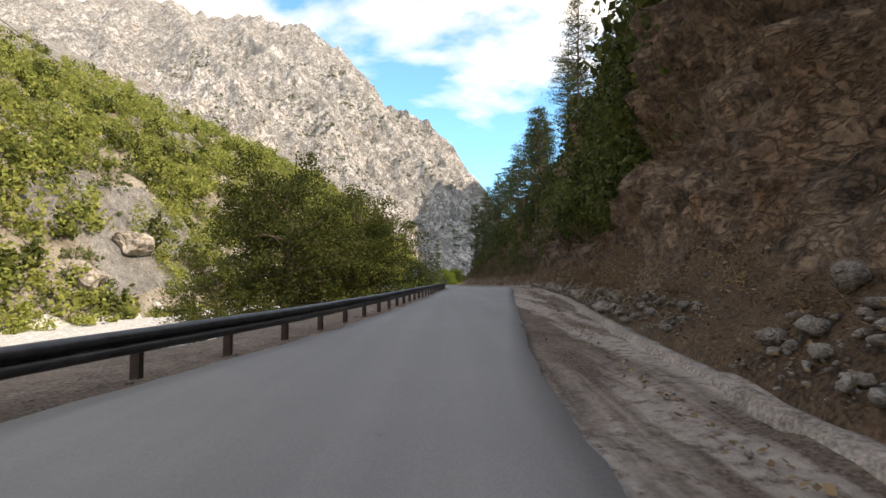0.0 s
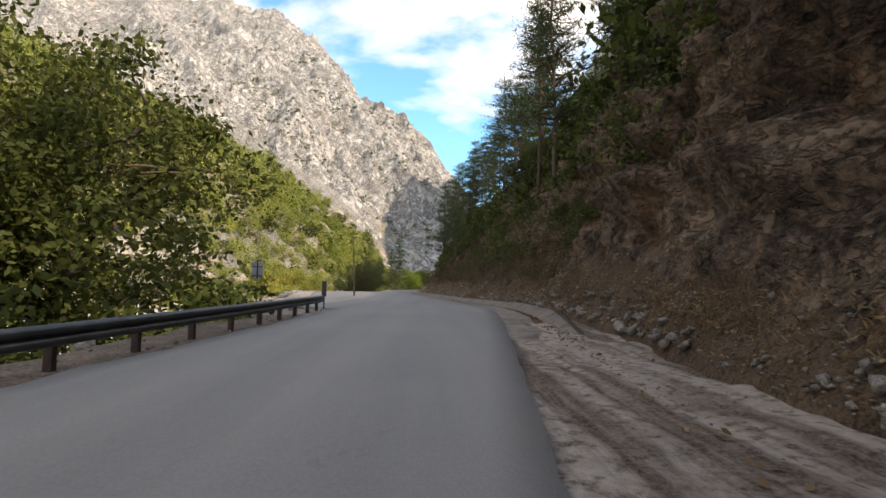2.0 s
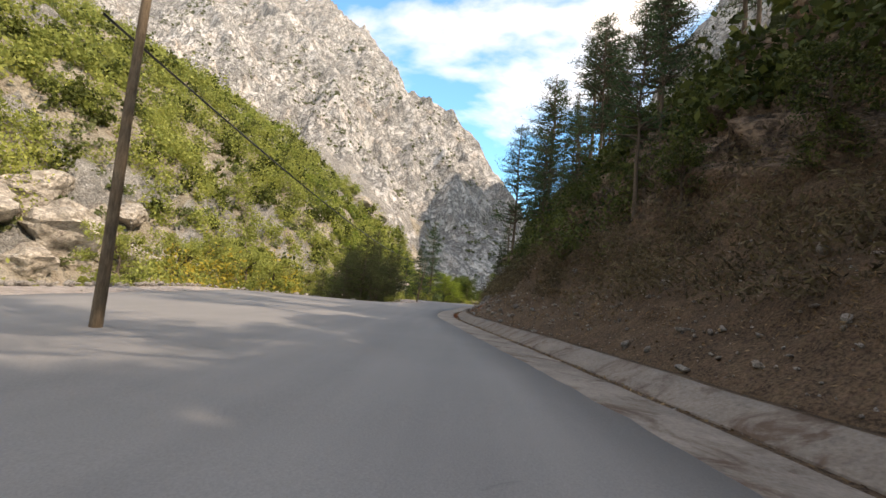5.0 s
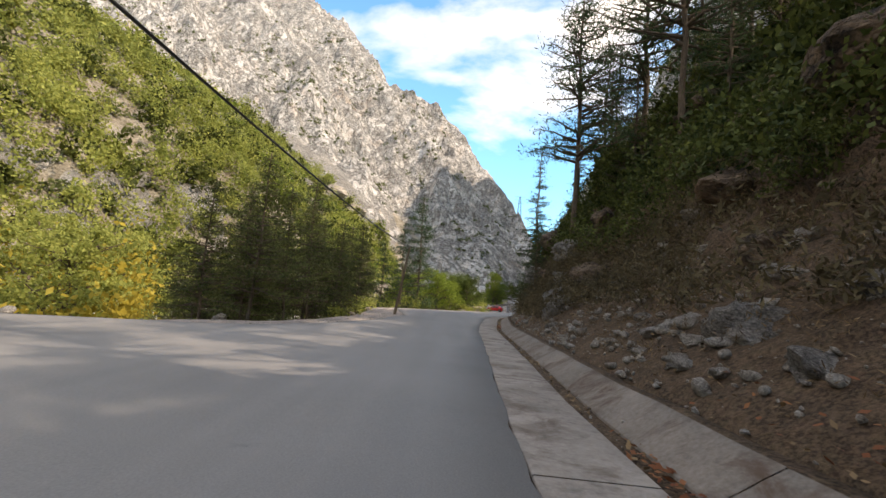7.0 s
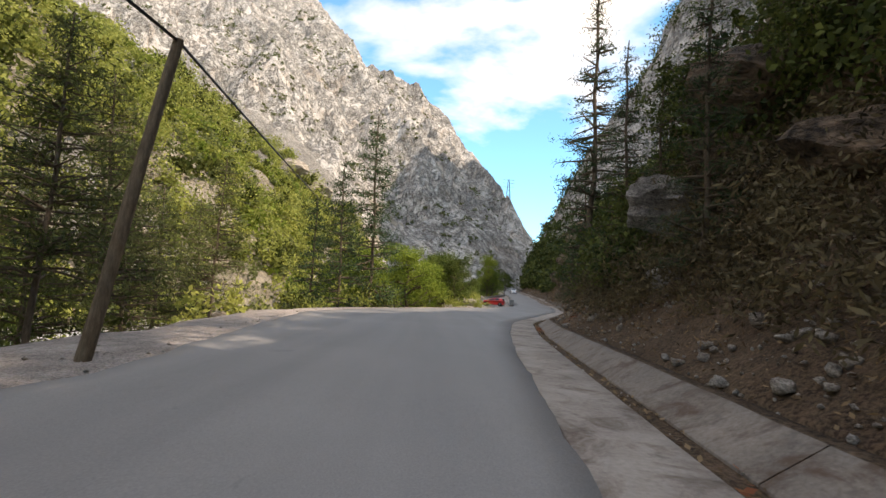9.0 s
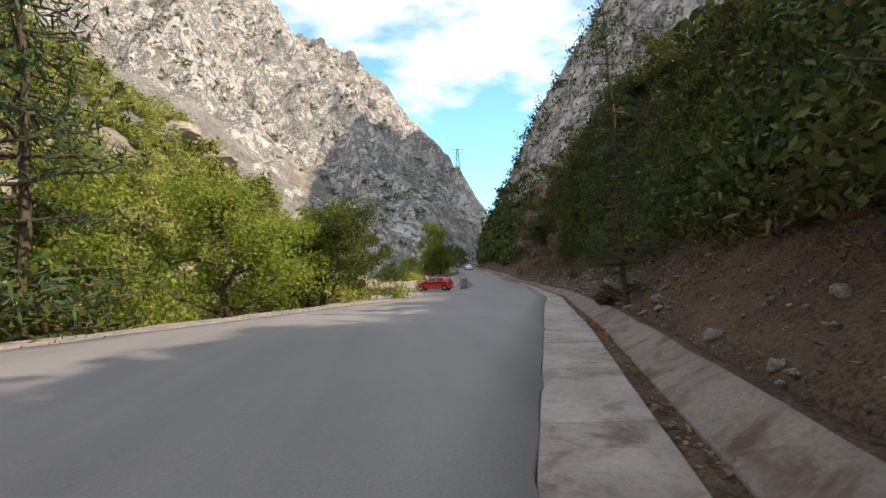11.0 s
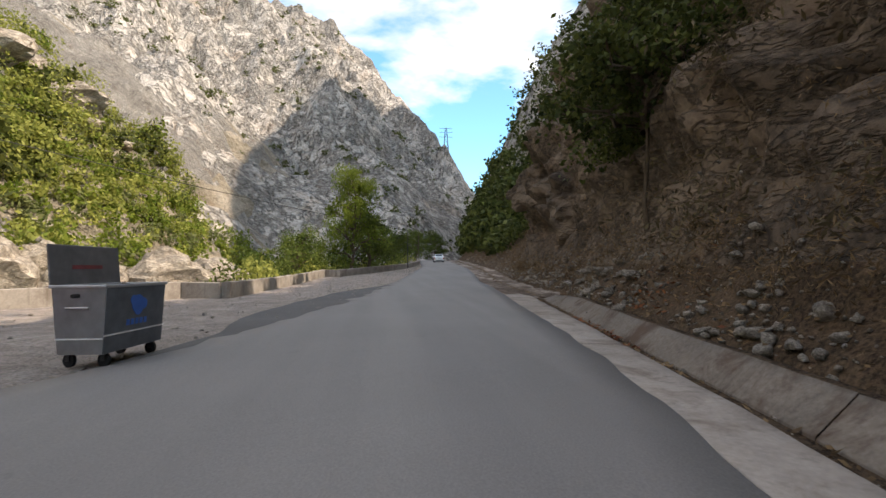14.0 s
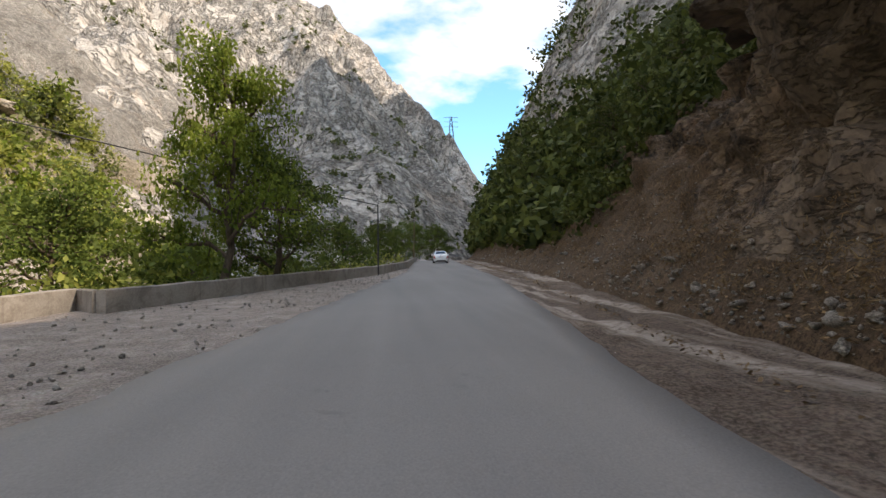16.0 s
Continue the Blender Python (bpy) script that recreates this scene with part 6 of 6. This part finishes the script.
SEDAN = dict(length=4.54, width=1.76, wheel_r=0.31, axles=(1.0, 3.6), spokes=9, handles=(1.65, 2.6), handle_z=0.86, mirror_x=3.0, mirror_z=0.98, mirror_mat=M_WHITE, trim=M_WHITE, seams=(1.5, 2.38, 3.25),
             plate_z=0.78, badge_z=0.95,
             top=[(0, 0.6), (0.03, 0.9), (0.08, 1.0), (0.2, 1.05), (0.5, 1.08), (0.75, 1.10), (0.95, 1.19), (1.25, 1.33), (1.55, 1.42), (1.9, 1.465), (2.3, 1.47), (2.65, 1.43), (3.0, 1.25), (3.35, 1.05), (3.55, 1.0), (4.1, 0.89), (4.38, 0.76), (4.5, 0.6), (4.54, 0.48)],
             belt=[(0, 0.78), (0.3, 0.95), (1.2, 0.97), (3.3, 0.92), (4.2, 0.8), (4.54, 0.45)],
             half=[(0, 0.62), (0.06, 0.73), (0.2, 0.81), (0.6, 0.865), (1.2, 0.88), (3.4, 0.88), (4.0, 0.85), (4.3, 0.76), (4.46, 0.64), (4.54, 0.5)],
             lines=[0.02, 0.05, 0.1, 0.3, 0.95, 1.18, 1.95, 2.03, 2.85, 1.5, 3.3, 0.78, 2.6, 4.47],
             zones={"tail": (0.0, 0.3, 3, 5), "head": (4.0, 4.47, 3, 5), "side_b": (1.18, 1.95, 6, 8), "side_a": (2.03, 2.85, 6, 8), "rear": (0.78, 1.5, 10, 12), "wind": (2.6, 3.3, 10, 12)})
HATCH = dict(length=4.06, width=1.73, wheel_r=0.315, axles=(0.62, 3.21), spokes=5, handles=(2.02,), handle_z=0.84, mirror_x=2.72, mirror_z=1.0, mirror_mat=M_BLACK, trim=M_BLACK, seams=(1.05, 1.85, 2.85),
             plate_z=0.52, badge_z=0.92,
             top=[(0, 0.55), (0.02, 0.8), (0.06, 0.98), (0.16, 1.12), (0.32, 1.27), (0.46, 1.335), (0.9, 1.41), (1.5, 1.445), (2.0, 1.42), (2.3, 1.34), (2.7, 1.17), (3.05, 1.02), (3.3, 0.98), (3.7, 0.87), (3.92, 0.74), (4.03, 0.58), (4.06, 0.46)],
             belt=[(0, 0.8), (0.3, 1.0), (1.0, 0.99), (2.8, 0.93), (3.7, 0.8), (4.06, 0.42)],
             half=[(0, 0.64), (0.05, 0.74), (0.2, 0.82), (0.5, 0.86), (1.0, 0.865), (3.0, 0.86), (3.6, 0.83), (3.88, 0.72), (4.0, 0.6), (4.06, 0.48)],
             lines=[0.02, 0.05, 0.1, 0.36, 0.85, 0.55, 1.5, 1.6, 2.62, 0.4, 2.25, 2.95, 3.98, 0.12],
             zones={"tail": (0.02, 0.36, 3, 6), "head": (3.5, 3.98, 3, 5), "side_b": (0.85, 1.5, 6, 8), "side_a": (1.6, 2.62, 6, 8), "rear": (0.1, 0.4, 9, 12), "wind": (2.25, 2.95, 10, 12)})

red_car = build_car("hatchback_car", HATCH, M_RED, "glossy red small hatchback parked on the gravel lay-by")
d_red = math.atan2(0.92, -2.4)
rear_hub = Vector((15.75, 230.3))
nrm = Vector((-math.sin(d_red), math.cos(d_red)))
if nrm.y < 0:
    nrm = -nrm
mid_r = rear_hub + nrm * 0.69
ax = Vector((math.cos(d_red), math.sin(d_red)))
org = mid_r - ax * 0.55
red_car.matrix_basis = pose(org.x, org.y, float(road_z(232.5)) - 0.045, 0, 0, math.degrees(d_red)) @ Matrix.Scale(0.88, 4)

white_car = build_car("sedan_car", SEDAN, M_WHITE, "white four-door sedan standing on the road ahead")
wy = 311.0
wx = (float(left_x(wy)) + float(right_x(wy))) / 2 + 0.55
sl = math.degrees(math.atan2(float(road_z(wy + 4)) - float(road_z(wy)), 4))
hd = math.degrees(math.atan2(4, float(right_x(wy + 4)) - float(right_x(wy))))
white_car.matrix_basis = pose(wx, wy, float(road_z(wy)) + 0.015, 0, 0, hd) @ pose(0, 0, 0, 0, -sl, 0)

M_GALV = plain_material("galvanised steel sheet", (0.5, 0.51, 0.52), 0.42, 0.75, 0.5, 0.16, 0.0, 3.0)


def waste_bin():
    root = tagged(new("waste_bin"), "galvanised wheeled waste container with raised lid and blue emblem", "waste container")
    hx, hy = 0.46, 0.7
    bm = bmesh.new()
    rings = []
    for q, z in ((0.84, 0.2), (0.9, 0.5), (1.0, 1.16)):
        rings.append([bm.verts.new((sx * hx * q, sy * hy * (0.55 + 0.45 * q), z)) for sx, sy in ((-1, -1), (1, -1), (1, 1), (-1, 1))])
    for a, b in zip(rings[:-1], rings[1:]):
        for k in range(4):
            bm.faces.new((a[k], a[(k + 1) % 4], b[(k + 1) % 4], b[k]))
    bm.faces.new(rings[0][::-1])
    bmesh.ops.solidify(bm, geom=bm.faces[:], thickness=0.02)
    bm_part("tub", bm, M_GALV, root)
    rim = bmesh.new()
    for s in (-1, 1):
        box_bm(2 * hx + 0.06, 0.05, 0.045, (0, s * hy, 1.16), 0.01, bm=rim)
        box_bm(0.05, 2 * hy, 0.045, (s * hx, 0, 1.16), 0.01, bm=rim)
    bm_part("rim", rim, M_GALV, root)
    tip = Matrix.Rotation(math.atan2(0.074, 0.96), 4, "Y")
    lid = bm_part("lid", box_bm(0.035, 1.4, 0.6, (-hx - 0.06, 0, 1.47), 0.012, Matrix.Rotation(radians(-6), 4, "Y")), plain_material("dull grey lid steel", (0.2, 0.19, 0.19), 0.55, 0.5, 0.5, 0.2), root, "raised dull grey lid")
    bm_part("lettering_bar", box_bm(0.006, 0.6, 0.06, (-hx - 0.038, 0.0, 1.44), 0.0, Matrix.Rotation(radians(-6), 4, "Y")), plain_material("faded red paint", (0.25, 0.06, 0.06), 0.6, 0, 0.4, 0.3), lid)
    side = bm_part("side_panel", box_bm(0.012, 1.34, 0.93, (hx - 0.028, 0, 0.67), 0.0, tip), plain_material("slate grey panel paint", (0.13, 0.145, 0.16), 0.5, 0.4, 0.5, 0.25), root, "slate grey painted side")
    for k, (o, h, r) in enumerate([(0.0, 0.87, 0.14), (-0.1, 0.93, 0.075), (0.13, 0.86, 0.09), (0.02, 0.79, 0.1)]):
        em = cyl_bm(r, 0.008, (hx - 0.02 + 0.0769 * (h - 0.67), o, h), tip @ Matrix.Rotation(radians(90), 4, "Y"), 18)
        bm_part("emblem", em, M_BLUE, side, "blue painted emblem")
    for k in range(5):
        bm_part("lettering_bar", box_bm(0.008, 0.07, 0.09, (hx - 0.021 - 0.0769 * 0.07, -0.2 + 0.1 * k, 0.6), 0.0, tip), M_BLUE, side)
    bm_part("stripe", box_bm(0.008, 1.36, 0.02, (hx - 0.021 - 0.0769 * 0.21, 0, 0.46), 0.0, tip), M_PLATE, side, "thin white stripe")
    bm_part("stripe", box_bm(0.8, 0.008, 0.02, (0, -0.676, 0.42)), M_PLATE, root, "thin white stripe")
    bm_part("handle", box_bm(0.4, 0.03, 0.03, (0, -0.72, 0.86), 0.01), M_GALV, root)
    for sy in (-1, 1):
        bm_part("lifting_pin", cyl_bm(0.03, 0.14, (0, sy * 0.74, 1.03), Matrix.Rotation(radians(90), 4, "X"), 12), M_RAIL, root)
        for sx in (-1, 1):
            c = new("castor")
            c.parent = root
            c.location = (sx * 0.3, sy * 0.52, 0)
            bm_part("fork", box_bm(0.07, 0.09, 0.14, (0, 0, 0.16)), M_RAIL, c)
            bm_part("castor_wheel", cyl_bm(0.1, 0.05, (0, 0, 0.1), Matrix.Rotation(radians(90), 4, "X"), 16), M_TYRE, c)
    root.matrix_basis = pose(18.12, 234.0, float(road_z(234)) - 0.045, 0, 0, -6) @ Matrix.Diagonal((0.72, 0.97, 0.88, 1))
    return root


waste_bin()


def lattice_pylon(x, y, z, h):
    root = tagged(new("power_pylon"), "distant grey lattice power pylon on the ridge", "pylon")
    root.location = (x, y, z)
    for sx, sy in ((-1, -1), (1, -1), (1, 1), (-1, 1)):
        v, f = tube([(sx * 0.1 * h, sy * 0.1 * h, -2), (sx * 0.02 * h, sy * 0.02 * h, h)], [0.22, 0.16], 4)
        part("leg", v, f, M_RAIL, root)
    for k in range(6):
        t = k / 6
        w = 0.1 * h * (1 - 0.8 * t)
        w2 = 0.1 * h * (1 - 0.8 * (t + 1 / 6))
        for s in (-1, 1):
            v, f = tube([(-s * w, -w, h * t), (s * w2, -w2, h * (t + 1 / 6))], [0.12, 0.12], 4)
            part("brace", v, f, M_RAIL, root)
    for t in (0.72, 0.86, 0.98):
        v, f = tube([(-0.2 * h, 0, h * t), (0.2 * h, 0, h * t)], [0.14, 0.14], 4)
        part("crossarm", v, f, M_RAIL, root)


lattice_pylon(67, 560, 71, 23)
for k, (o, wd) in enumerate([(0.0, 0.14), (0.2, 0.08), (0.36, 0.16), (0.56, 0.1)]):
    g = tagged(new("graffiti"), "purple painted scrawl on the concrete parapet", "graffiti")
    d = Vector((7.4 - 4.5, 239.0 - 235.8)).normalized()
    p = Vector((4.9, 236.25)) + d * o * 2.2 + Vector((d.y, -d.x)) * 0.165
    bm_part("stroke", box_bm(wd * 1.6, 0.01, 0.26, (0, 0, 0.32)), plain_material("purple paint", (0.12, 0.075, 0.19), 0.6), g)
    g.matrix_basis = pose(p.x, p.y, float(road_z(237)) - 0.05, 0, 0, math.degrees(math.atan2(d.y, d.x)))
